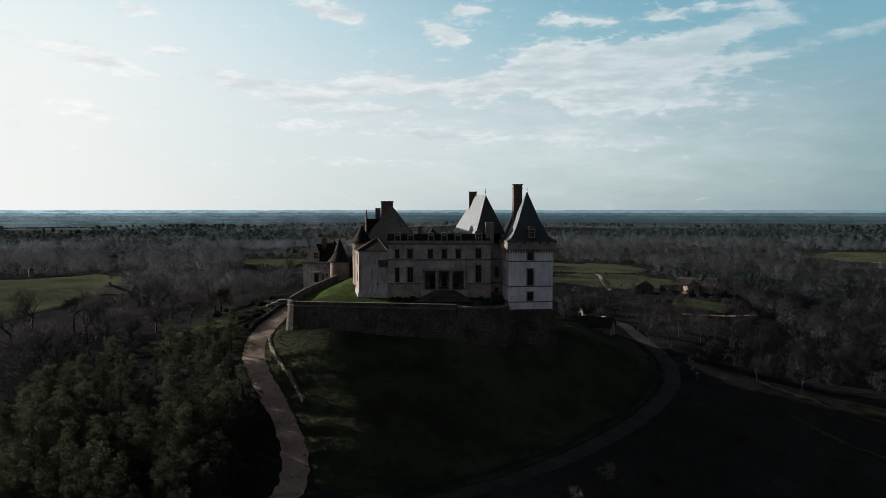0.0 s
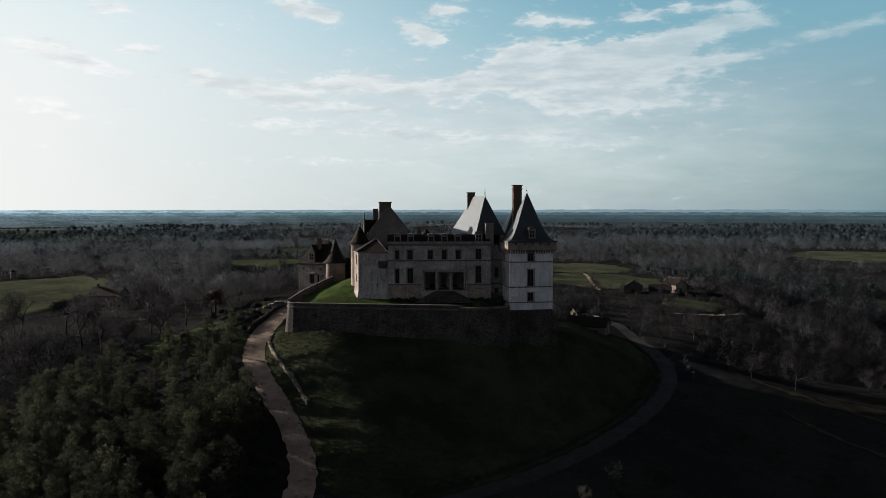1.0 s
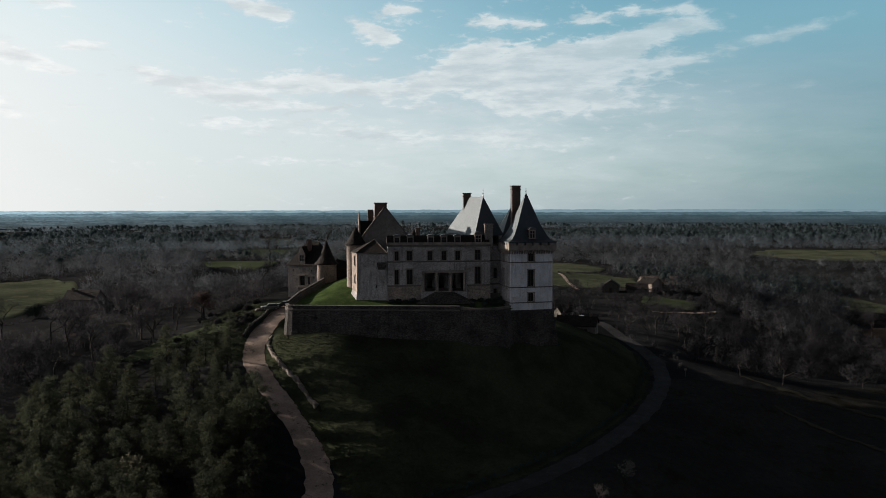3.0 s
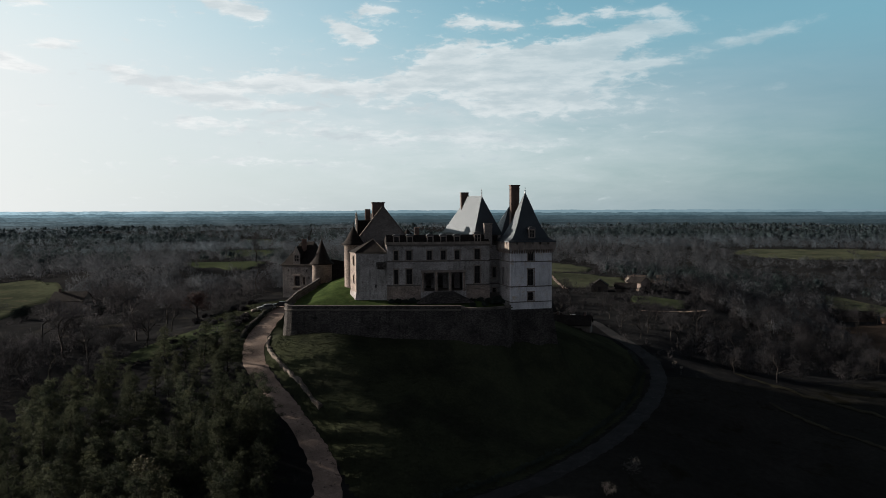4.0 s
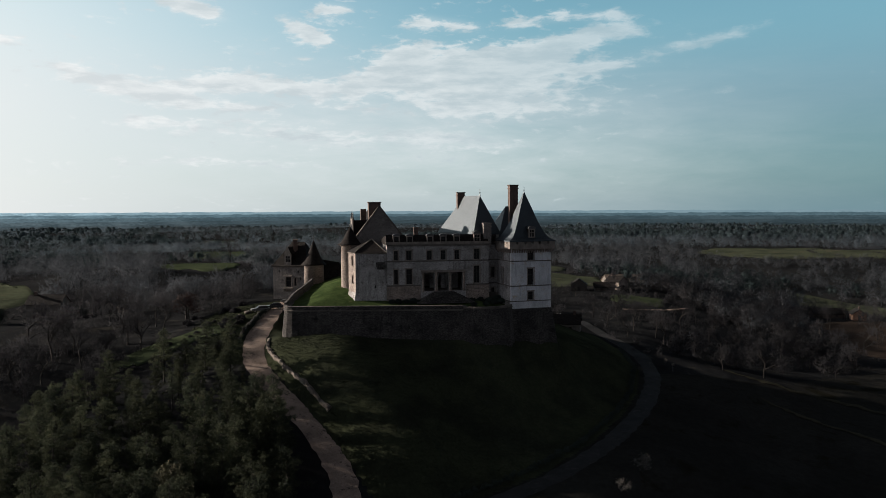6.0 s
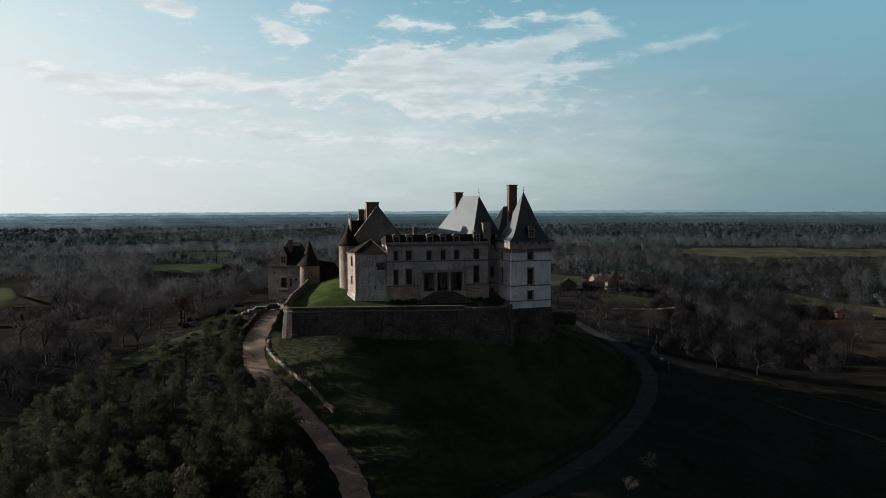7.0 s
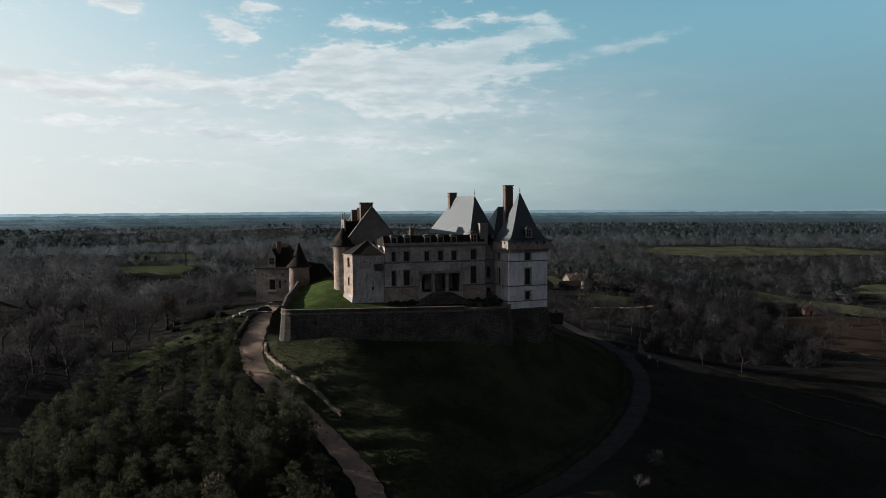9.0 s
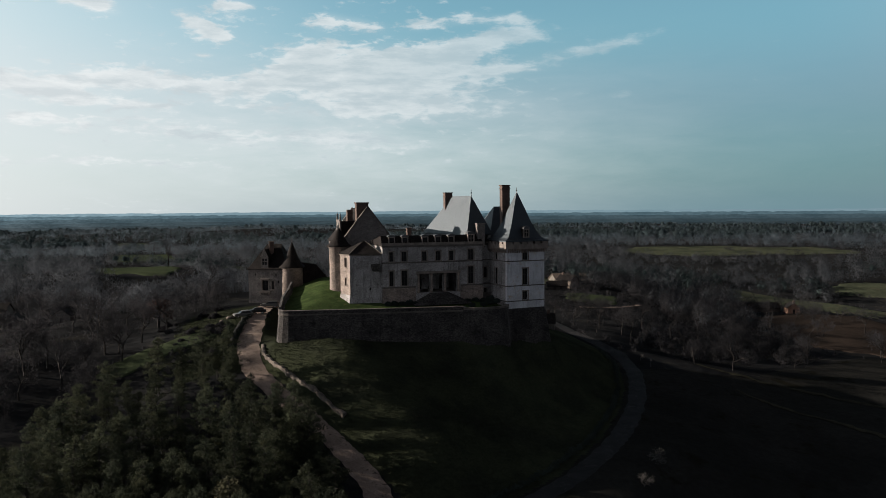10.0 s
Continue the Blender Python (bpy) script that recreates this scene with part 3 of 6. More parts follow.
def ribbon(name, line, half, mat, label, lift=0.07, edge=0.25):
    """A road draped along a line, with an uneven edge."""
    pts = [Vector((*p, 0)) for p in line]
    fine = []
    n = len(pts)
    for i in range(n - 1):
        a, b, c, d = pts[max(0, i - 1)], pts[i], pts[i + 1], pts[min(n - 1, i + 2)]
        steps = max(2, int((c - b).length / 1.2))
        for s in range(steps):
            t = s / steps
            fine.append(0.5 * ((2 * b) + (c - a) * t + (2 * a - 5 * b + 4 * c - d) * t * t + (3 * b - a - 3 * c + d) * t ** 3))
    fine.append(pts[-1])
    rng = random.Random(7)
    verts, faces, k = [], [], 5
    for i, p in enumerate(fine):
        d = (fine[min(i + 1, len(fine) - 1)] - fine[max(i - 1, 0)]).normalized()
        side = Vector((d.y, -d.x, 0))
        hl, hr = half + rng.uniform(-edge, edge), half + rng.uniform(-edge, edge)
        row = [p + side * (-hl + (hl + hr) * s / (k - 1)) for s in range(k)]
        zs = height([v.x for v in row], [v.y for v in row])
        for s, (v, z) in enumerate(zip(row, zs)):
            verts.append((v.x, v.y, max(z, 0.5 * z + 0.5 * zs[k // 2]) + (lift if 0 < s < k - 1 else lift - 0.05)))
    for i in range(len(fine) - 1):
        for s in range(k - 1):
            a = i * k + s
            faces.append((a, a + 1, a + k + 1, a + k))
    return tagged(mesh_object(name, verts, faces, mat, None, True), label, "road", kind="structure")


LEFT_ROAD = [(-28, 212), (-34, 203), (-37.5, 193), (-39.7, 180), (-41.2, 168), (-40, 157.5), (-35.4, 147), (-31, 139.5), (-27.8, 133.4), (-25.6, 127.4), (-24.4, 120), (-25.5, 110), (-30, 98)]
RIGHT_ROAD = [(52, 262), (56, 240), (58, 214), (58.6, 196), (56, 181), (49, 166.5), (40, 153), (26.5, 137.5), (10.5, 124), (-7, 113), (-25.5, 101)]
ribbon("road", LEFT_ROAD, 2.3, TRACK, "pale sunlit gravel lane climbing the hill")
ribbon("road", RIGHT_ROAD, 2.0, ASPHALT, "dark asphalt road curving round the hill foot")
ribbon("path", [(71.6, 349.9), (71.9, 343.7), (69.5, 326.2), (68.2, 311.0), (67.6, 302.3)], 0.8, TRACK, "pale dirt path between two fields", 0.5)
DRY = material("dry_grass", (0.036, 0.035, 0.025), (0.022, 0.021, 0.017), 1.0, 0.3, 2.0, 0.6, 0, None, 0, 0.0)
ribbon("verge", [(78, 184), (88, 174), (99, 164), (109, 152), (118, 140)], 1.0, DRY, "strip of pale dry grass in a dark field", 0.2, 0.7)
ribbon("verge", [(77, 166), (82, 156), (87, 144), (91, 132)], 0.8, DRY, "strip of pale dry grass in a dark field", 0.2, 0.6)


# ---- the far distance: hazy ridges on the skyline ----
def ridge(far, level, swell, seed, colour, dark):
    m = bpy.data.materials.new("distant_haze")
    m.use_nodes = True
    k = Nodes(m.node_tree)
    pos = k.add("ShaderNodeNewGeometry").outputs["Position"]
    # haze painted as emission: paler on far ridges and on the sun's side
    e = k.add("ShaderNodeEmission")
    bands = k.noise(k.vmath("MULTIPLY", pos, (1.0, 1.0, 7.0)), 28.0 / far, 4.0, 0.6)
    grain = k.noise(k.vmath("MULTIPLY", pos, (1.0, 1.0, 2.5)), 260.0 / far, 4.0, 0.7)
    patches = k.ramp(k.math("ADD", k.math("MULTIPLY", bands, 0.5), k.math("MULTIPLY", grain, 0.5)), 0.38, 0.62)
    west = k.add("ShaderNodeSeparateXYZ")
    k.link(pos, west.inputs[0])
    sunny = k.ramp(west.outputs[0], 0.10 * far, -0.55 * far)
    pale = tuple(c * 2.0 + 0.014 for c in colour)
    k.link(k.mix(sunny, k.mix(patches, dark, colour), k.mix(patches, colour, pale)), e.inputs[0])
    k.link(e.outputs[0], k.add("ShaderNodeOutputMaterial").inputs[0])
    verts, faces, n = [], [], 1500
    for i in range(n + 1):
        a = radians(-62 + 140 * i / n)
        w = float(waves(np.array([a * 7.0]), np.array([seed * 1.7]), seed)[0])
        w2 = float(waves(np.array([a * 230.0]), np.array([seed * 0.7]), seed + 1)[0])
        z = level + 0.5 * swell * w + 0.0009 * far * w2 * 0.5
        for d, h in ((far - 160, -60), (far - 30, z - 3), (far, z), (far + 60, -60)):
            verts.append((d * math.sin(a), d * math.cos(a), h))
    for i in range(n):
        for s in range(3):
            q = i * 4 + s
            faces.append((q, q + 4, q + 5, q + 1))
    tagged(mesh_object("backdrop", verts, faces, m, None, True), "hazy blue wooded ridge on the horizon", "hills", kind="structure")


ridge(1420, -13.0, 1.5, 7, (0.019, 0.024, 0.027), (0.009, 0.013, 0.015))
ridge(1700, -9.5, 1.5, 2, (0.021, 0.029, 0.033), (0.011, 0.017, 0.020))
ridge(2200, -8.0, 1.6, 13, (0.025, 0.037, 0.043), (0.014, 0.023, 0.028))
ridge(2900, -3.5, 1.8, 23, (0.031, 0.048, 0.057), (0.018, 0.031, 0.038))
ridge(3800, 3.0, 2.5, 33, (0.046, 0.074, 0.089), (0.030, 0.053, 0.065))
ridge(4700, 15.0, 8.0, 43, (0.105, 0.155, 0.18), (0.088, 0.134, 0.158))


# ---- the rampart and its terrace ----
def miter(points, closed=False):
    """Outward normals (right hand of the way) for each corner, lengthened at the bends."""
    n, res = len(points), []
    for i in range(n):
        a = Vector(points[i - 1 if i or closed else 0])
        b = Vector(points[i])
        c = Vector(points[(i + 1) % n if i < n - 1 or closed else n - 1])
        d0, d1 = (b - a), (c - b)
        d0 = d0.normalized() if d0.length > 1e-6 else d1.normalized()
        d1 = d1.normalized() if d1.length > 1e-6 else d0
        n0, n1 = Vector((d0.y, -d0.x)), Vector((d1.y, -d1.x))
        m = (n0 + n1).normalized()
        res.append(m / max(0.45, m.dot(n0)))
    return res


def terrace_rise(y):
    """The terrace and its side wall climb towards the court."""
    return float(np.interp(y, (168, 180, 190, 206), (0.0, 1.1, 1.7, 2.4)))


def along(name, points, profile, mat, parent=None, label="", closed=False, climb=False):
    """A closed profile of (outward, z) swept along a line."""
    ns = miter(points, closed)
    bm = bmesh.new()
    rings = [[bm.verts.new((p[0] + m.x * o, p[1] + m.y * o, z + (terrace_rise(p[1]) if climb and z > -9 else 0))) for o, z in profile] for p, m in zip(points, ns)]
    k = len(profile)
    for a, b in zip(rings, rings[1:] + (rings[:1] if closed else [])):
        for i in range(k):
            j = (i + 1) % k
            bm.faces.new((a[i], b[i], b[j], a[j]))
    if not closed:
        bm.faces.new(rings[0][::-1])
        bm.faces.new(rings[-1])
    return part(name, bm, mat, parent, label)


rampart = thing("rampart", "long battered rubble-stone rampart holding up the castle terrace", "wall")
front_line = [(-26.5, 214.0), (-29.0, 202.0), (-31.0, 190.0), (-33.4, 179.0), (-34.9, 169.0), (-34.8, 167.6), (-34.2, 166.6), (-33.2, 166.0), (-12.2, 162.6), (2.9, 160.4)]
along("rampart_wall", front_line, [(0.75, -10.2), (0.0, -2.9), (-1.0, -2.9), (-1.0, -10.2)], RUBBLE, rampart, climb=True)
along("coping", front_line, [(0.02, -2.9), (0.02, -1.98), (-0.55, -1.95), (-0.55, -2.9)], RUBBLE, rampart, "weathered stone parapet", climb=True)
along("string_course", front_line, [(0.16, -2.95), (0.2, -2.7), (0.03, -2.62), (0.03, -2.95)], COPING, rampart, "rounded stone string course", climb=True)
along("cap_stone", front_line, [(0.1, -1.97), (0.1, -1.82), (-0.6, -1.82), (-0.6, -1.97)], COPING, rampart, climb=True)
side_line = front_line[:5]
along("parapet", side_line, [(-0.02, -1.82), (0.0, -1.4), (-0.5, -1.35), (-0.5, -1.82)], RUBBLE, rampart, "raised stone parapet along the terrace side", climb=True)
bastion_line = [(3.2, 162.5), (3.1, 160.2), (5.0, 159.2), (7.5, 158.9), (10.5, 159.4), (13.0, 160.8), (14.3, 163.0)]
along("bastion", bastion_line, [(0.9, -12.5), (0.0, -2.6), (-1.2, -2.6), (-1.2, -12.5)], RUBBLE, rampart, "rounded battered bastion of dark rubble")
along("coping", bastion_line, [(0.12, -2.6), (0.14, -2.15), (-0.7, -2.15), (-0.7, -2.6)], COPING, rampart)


def build_lawn():
    xs, ys = np.linspace(-36, 16, 53), np.linspace(158.5, 216, 58)
    edge = front_line + [(3.2, 162.0), (5.5, 160.4), (8.5, 160.2), (12.0, 161.6), (15.0, 163.6), (15.0, 214.0)]
    bm = bmesh.new()
    grid = {}
    gx, gy = np.meshgrid(xs, ys)
    ok = inside(gx.ravel(), gy.ravel(), edge).reshape(gx.shape)
    d, _ = seg_dist(gx.ravel(), gy.ravel(), edge)
    climb = np.interp(gy.ravel(), (168, 180, 190, 206), (0.0, 1.1, 1.7, 2.4))
    z = (-2.95 + climb + (1.35 + np.interp(gy.ravel(), (174, 182), (0.0, 0.9))) * smooth01(d / 10.0) + 0.05 * waves(gx.ravel() / 3.0, gy.ravel() / 3.0, 21)).reshape(gx.shape)
    # points beyond the line are drawn onto it
    for j in range(len(ys)):
        for i in range(len(xs)):
            x, y = gx[j, i], gy[j, i]
            if not ok[j, i]:
                best = None
                for a, b in zip(edge, edge[1:] + edge[:1]):
                    dx, dy = b[0] - a[0], b[1] - a[1]
                    t = min(1, max(0, ((x - a[0]) * dx + (y - a[1]) * dy) / (dx * dx + dy * dy)))
                    p = (a[0] + t * dx, a[1] + t * dy)
                    q = (p[0] - x) ** 2 + (p[1] - y) ** 2
                    if best is None or q < best[0]:
                        best = (q, p)
                if best[0] > 6:
                    continue
                x, y = best[1]
                grid[i, j] = bm.verts.new((x, y, -2.95 + terrace_rise(y)))
            else:
                grid[i, j] = bm.verts.new((x, y, z[j, i]))
    for j in range(len(ys) - 1):
        for i in range(len(xs) - 1):
            q = [grid.get(c) for c in ((i, j), (i + 1, j), (i + 1, j + 1), (i, j + 1))]
            if all(q):
                bm.faces.new(q)
    tagged(part("lawn", bm, LAWN, None, "", True), "sunlit green lawn on the castle terrace", "lawn", kind="structure")


build_lawn()


# ---- the main wing ----
FY = 170.0
wing = thing("castle_wing", "weathered limestone castle wing with tall windows and a columned loggia", "building")
holes = [(-10.85, -9.95, 7.4, 9.5), (-8.1, -6.9, 7.4, 9.55), (-3.4, -2.3, 7.4, 9.5), (-0.25, 0.85, 7.4, 9.5), (2.9, 4.0, 7.4, 9.5), (7.4, 8.7, 7.4, 9.75),
         (-10.85, -9.95, 2.0, 5.3), (-8.1, -6.8, 2.0, 5.4), (7.4, 8.7, 2.0, 5.9), (7.7, 8.5, -0.5, 0.6)]
loggia = [(-4.1, -1.75, 0.35, 4.65), (-0.95, 1.4, 0.35, 4.65), (2.2, 4.7, 0.35, 4.65)]
to_u = lambda hs, x0: [(a - x0, b - x0, c, d) for a, b, c, d in hs]
bm, m = wall_panel((-12.4, FY), (10.8, FY), -2.4, 10.9, to_u(holes + loggia, -12.4))
part("wall", bm, FACADE, wing)
for a, b, c, d in to_u(holes, -12.4):
    add_window(wing, m, a, b, c, d)
part("wall", wall_panel((10.8, FY + 0.705), (10.8, 172.2), -2.4, 10.9)[0], FACADE, wing)
bm, mr = wall_panel((10.8, 172.2), (14.6, 172.2), -2.4, 10.9, [(1.2, 2.0, -0.6, 0.6), (1.2, 2.0, 3.0, 5.4)])
part("wall", bm, FACADE, wing)
add_window(wing, mr, 1.2, 2.0, -0.6, 0.6)
add_window(wing, mr, 1.2, 2.0, 3.0, 5.4)
part("wall", wall_panel((-12.4, 181.0), (-12.4, FY + 0.7), -2.4, 10.9)[0], FACADE, wing)
part("wall", wall_panel((14.6, 182.0), (-12.4, 182.0), -2.4, 10.9)[0], FACADE, wing)
# the loggia: floor, back wall, and columns on plinths between the openings
part("loggia_floor", boxed(-4.4, 5.0, FY + 0.7, FY + 6.5, 0.05, 0.35), TRIM, wing)
part("loggia_back", wall_panel((-4.4, FY + 6.5), (5.0, FY + 6.5), 0.35, 4.9, [(1.4, 2.6, 0.4, 3.2), (4.1, 5.3, 0.4, 3.2), (6.8, 8.0, 0.4, 3.2)], 0.4)[0], FACADE, wing)
part("loggia_ceiling", boxed(-4.4, 5.0, FY + 0.7, FY + 6.5, 4.7, 4.9), FACADE, wing)
for cx in (-4.35, -1.35, 1.8, 4.95):
    bm = lathe(bmesh.new(), cx, FY - 0.38, [(0.34, 0.35), (0.34, 0.75), (0.26, 0.8), (0.25, 2.4), (0.21, 4.0), (0.30, 4.1), (0.34, 4.35), (0.36, 4.36), (0.36, 4.6)], 14)
    part("column", bm, WARM, wing, "pale round stone column", True)
part("entablature", boxed(-4.8, 5.4, FY - 0.72, FY - 0.03, 4.6, 5.1), TRIM, wing)
for name, z0, z1, o in (("string_course", 1.55, 1.85, 0.12), ("string_course", 7.0, 7.3, 0.13), ("cornice", 10.55, 10.95, 0.32), ("plinth", -2.4, -0.4, 0.18)):
    spans = [(-12.5, -4.9), (5.5, 10.9)] if z0 < 2 else [(-12.5, 10.9)]
    for a, b in spans:
        part(name, boxed(a, b, FY - o, FY - 0.004, z0, z1), WARM if name == "plinth" else STRING, wing)
    part(name, boxed(10.8 + o, 14.59, 172.2 - o, 172.2 - 0.004, z0, z1), STRING, wing)
for a, b in ((-12.5, -4.9), (5.5, 10.9)):
    part("base_course", boxed(a, b, FY - 0.06, FY - 0.004, -0.4, 1.55), WARM, wing, "warm bare stone base course")
# steep attic roof behind the cornice, with round-topped dormers
bm = bmesh.new()
prof = [(FY - 0.25, 10.95), (FY - 0.1, 11.6), (FY + 0.45, 12.5), (FY + 1.1, 13.05), (FY + 6.0, 12.3), (181.9, 11.6), (181.9, 10.8), (FY - 0.25, 10.8)]
a = [bm.verts.new((-12.6, y, z)) for y, z in prof]
b = [bm.verts.new((10.7, y, z)) for y, z in prof]
for i in range(len(prof)):
    j = (i + 1) % len(prof)
    bm.faces.new((a[i], b[i], b[j], a[j]))
bm.faces.new(a[::-1]), bm.faces.new(b)
part("attic_roof", bm, TILE, wing, "dark steep attic roof")
part("parapet", boxed(-12.7, 10.9, FY - 0.30, FY - 0.18, 10.95, 11.5), TRIM, wing)


def dormer(parent, cx, y, z0, w, h, deep, mat, big=False):
    bm = bmesh.new()
    box(bm, cx - w / 2, cx - w / 2 + 0.22, y, y + 0.35, z0, z0 + h)
    box(bm, cx + w / 2 - 0.22, cx + w / 2, y, y + 0.35, z0, z0 + h)
    box(bm, cx - w / 2 + 0.22, cx + w / 2 - 0.22, y, y + 0.35, z0, z0 + 0.25)
    box(bm, cx - w / 2 + 0.22, cx + w / 2 - 0.22, y, y + 0.35, z0 + h - 0.25, z0 + h)
    body = part("dormer", bm, mat, parent, "small stone dormer")
    bm = bmesh.new()
    box(bm, cx - w / 2 + 0.02, cx + w / 2 - 0.02, y + 0.35, y + deep, z0, z0 + h - 0.02)
    part("cheek", bm, TILE, body)
    part("pane", boxed(cx - w / 2 + 0.2, cx + w / 2 - 0.2, y + 0.2, y + 0.23, z0 + 0.2, z0 + h - 0.2), GLASS, body)
    bm = bmesh.new()
    n = 8
    ring = []
    for yy in (y - 0.1, y + deep):
        up = [(cx + (w / 2 + 0.14) * math.cos(math.pi * i / n), yy, z0 + h + 0.42 * math.sin(math.pi * i / n) * (1.5 if big else 1)) for i in range(n + 1)]
        ring.append([bm.verts.new(p) for p in up])
    for i in range(n):
        bm.faces.new((ring[0][i], ring[0][i + 1], ring[1][i + 1], ring[1][i]))
    bm.faces.new(ring[0][::-1]), bm.faces.new(ring[1])
    bm.faces.new((ring[0][0], ring[1][0], ring[1][n], ring[0][n]))
    part("hood", bm, LEAD, body, "lead-capped curved hood")
    if big:
        box_bm = boxed(cx - 0.05, cx + 0.05, y + 0.1, y + 0.2, z0 + 0.25, z0 + h - 0.25)
        box(box_bm, cx - w / 2 + 0.22, cx + w / 2 - 0.22, y + 0.1, y + 0.2, z0 + h * 0.55, z0 + h * 0.55 + 0.1)
        part("mullion", box_bm, mat, body)


for cx in (-10.3, -7.3, -2.7, 0.3, 3.4):
    dormer(wing, cx, FY - 0.16, 11.0, 1.5, 1.85, 1.6, TRIM)
dormer(wing, 8.1, FY - 0.2, 11.0, 1.6, 2.2, 2.2, WARM, True)
chimney(wing, 9.7, 11.5, 170.15, 171.4, 10.0, 15.4, GABLE)
chimney(wing, -5.8, -4.9, 173.5, 174.4, 12.5, 14.5, BRICK)
# outer stair to the loggia
stairs = thing("stone_stair", "dark overgrown stone stair rising to the loggia", "stairs")
for i in range(11):
    w = 6.4 - 0.40 * i
    part("step", boxed(0.3 - w, 0.3 + w, FY - 4.2 + 0.32 * i, FY - 0.75, -2.0 + 0.21 * i, -1.79 + 0.21 * i), RUBBLE, stairs)

# ---- the pavilion with its tall slate roof ----
pav = thing("castle_pavilion", "castle pavilion under a tall steep slate roof", "building")
pm = [(7.9, 171.3), (14.0, 173.0), (9.2, 191.6), (3.1, 189.9)]
for p, q in zip(pm, pm[1:] + pm[:1]):
    if p != pm[0]:
        part("wall", wall_panel(p, q, 10.6 if p in pm[:2] else -2.2, 13.2)[0], FACADE, pav)
roof("roof", pav, [(7.5, 170.9, 13.1), (14.4, 172.8, 13.1), (9.5, 192.1, 13.1), (2.6, 190.2, 13.1)], [(9.95, 174.9, 21.9), (7.9, 182.7, 21.9)], SLATE, (), "tall steep hipped slate roof")
finial(pav, 9.9, 174.7, 22.1, 1.6)
chimney(pav, 6.4, 8.2, 183.6, 185.2, 15.0, 22.7, BRICK)

# ---- the corner tower ----
tower = thing("corner_tower", "square pale-plastered castle tower with machicolations and steep slate roof", "tower")
TX0, TX1, TY0, TY1 = 14.6, 24.4, 164.5, 173.0
tower.matrix_world = pose(TX0, TY0, 0, 0, 0, 8) @ pose(-TX0, -TY0, 0)
fw = [(4.05, 5.45, 7.3, 9.35), (4.05, 5.45, 1.75, 5.4), (4.1, 5.4, -1.6, 0.25)]
bm, m = wall_panel((TX0, TY0), (TX1, TY0), -3.5, 10.0, fw)
part("wall", bm, PLASTER, tower)
for w in fw:
    add_window(tower, m, *w)
lw = [(2.9, 4.1, 7.3, 9.35), (2.9, 4.1, 1.75, 5.4)]
bm, m = wall_panel((TX0, TY1), (TX0, TY0 + 0.7), -3.5, 10.0, lw)
part("wall", bm, FACADE, tower)
for w in lw:
    add_window(tower, m, *w)
part("wall", wall_panel((TX1, TY0 + 0.7), (TX1, TY1), -3.5, 10.0)[0], PLASTER, tower)
part("wall", wall_panel((TX1 - 0.7, TY1 - 0.7), (TX0 + 0.7, TY1 - 0.7), -3.5, 10.0)[0], PLASTER, tower)
square = [(TX0, TY1), (TX0, TY0), (TX1, TY0), (TX1, TY1)]
for z0, z1, o in ((7.0, 7.22, 0.1), (1.45, 1.68, 0.1), (-1.95, -1.75, 0.1)):
    along("string_course", square, [(o, z0), (o, z1), (-0.05, z1), (-0.05, z0)], STRING, tower, "", True)
along("plinth", square, [(1.35, -13.5), (0.12, -3.5), (-0.6, -3.4), (-0.6, -13.5)], RUBBLE, tower, "battered rubble tower foot", True)
# machicolation: corbels under a parapet pierced by small openings
OUT = 0.62
for side, (p, q) in enumerate(zip(square, square[1:] + square[:1])):
    m, n = wall_matrix(p, q)
    count = 17 if side in (1, 3) else 15
    for i in range(count):
        u = n * (i + 0.5) / count
        bm = boxed(u - 0.14, u + 0.14, -OUT, 0.0, 9.55, 9.85, m=m)
        box(bm, u - 0.14, u + 0.14, -OUT * 0.66, 0.0, 9.25, 9.55, m)
        box(bm, u - 0.14, u + 0.14, -OUT * 0.33, 0.0, 8.95, 9.25, m)
        part("corbel", bm, WARM, tower)
outer = [(TX0 - OUT, TY1 + OUT), (TX0 - OUT, TY0 - OUT), (TX1 + OUT, TY0 - OUT), (TX1 + OUT, TY1 + OUT)]
for p, q in zip(outer, outer[1:] + outer[:1]):
    m, n = wall_matrix(p, q)
    ops = [(n * f - 0.28, n * f + 0.28, 10.95, 11.5) for f in (0.16, 0.34, 0.5, 0.66, 0.84)]
    inset = 0.36 if p in (outer[0], outer[2]) else 0.0
    d = (Vector(q) - Vector(p)).normalized() * inset
    ops = [(a - inset, b - inset, c, e) for a, b, c, e in ops]
    part("parapet", wall_panel(Vector(p) + d, Vector(q) - d, 9.85, 11.6, ops, 0.35)[0], TRIM, tower, "machicolated parapet")
part("walkway", boxed(TX0 - OUT + 0.36, TX1 + OUT - 0.36, TY0 - OUT + 0.36, TY1 + OUT - 0.36, 9.85, 10.1), TRIM, tower)
roof("roof", tower, [(TX0 - 0.75, TY0 - 0.75, 11.7), (TX1 + 0.75, TY0 - 0.75, 11.7), (TX1 + 0.75, TY1 + 0.75, 11.7), (TX0 - 0.75, TY1 + 0.75, 11.7)], [(19.4, 168.25, 22.7)], SLATE, SPROCKETED, "steep slate roof with sprocketed eaves")
finial(tower, 19.4, 168.25, 22.6, 1.3)
chimney(tower, 16.9, 18.9, 170.5, 171.7, 13.0, 24.1, BRICK)
dormer(tower, 19.6, 164.35, 12.3, 1.5, 2.0, 2.0, TRIM, True)

# ---- the wing behind the tower ----
east = thing("castle_wing", "rear castle wing under a dark hipped slate roof", "building")
em = [(14.65, 173.7), (24.0, 173.7), (24.0, 186.2), (14.65, 186.2)]
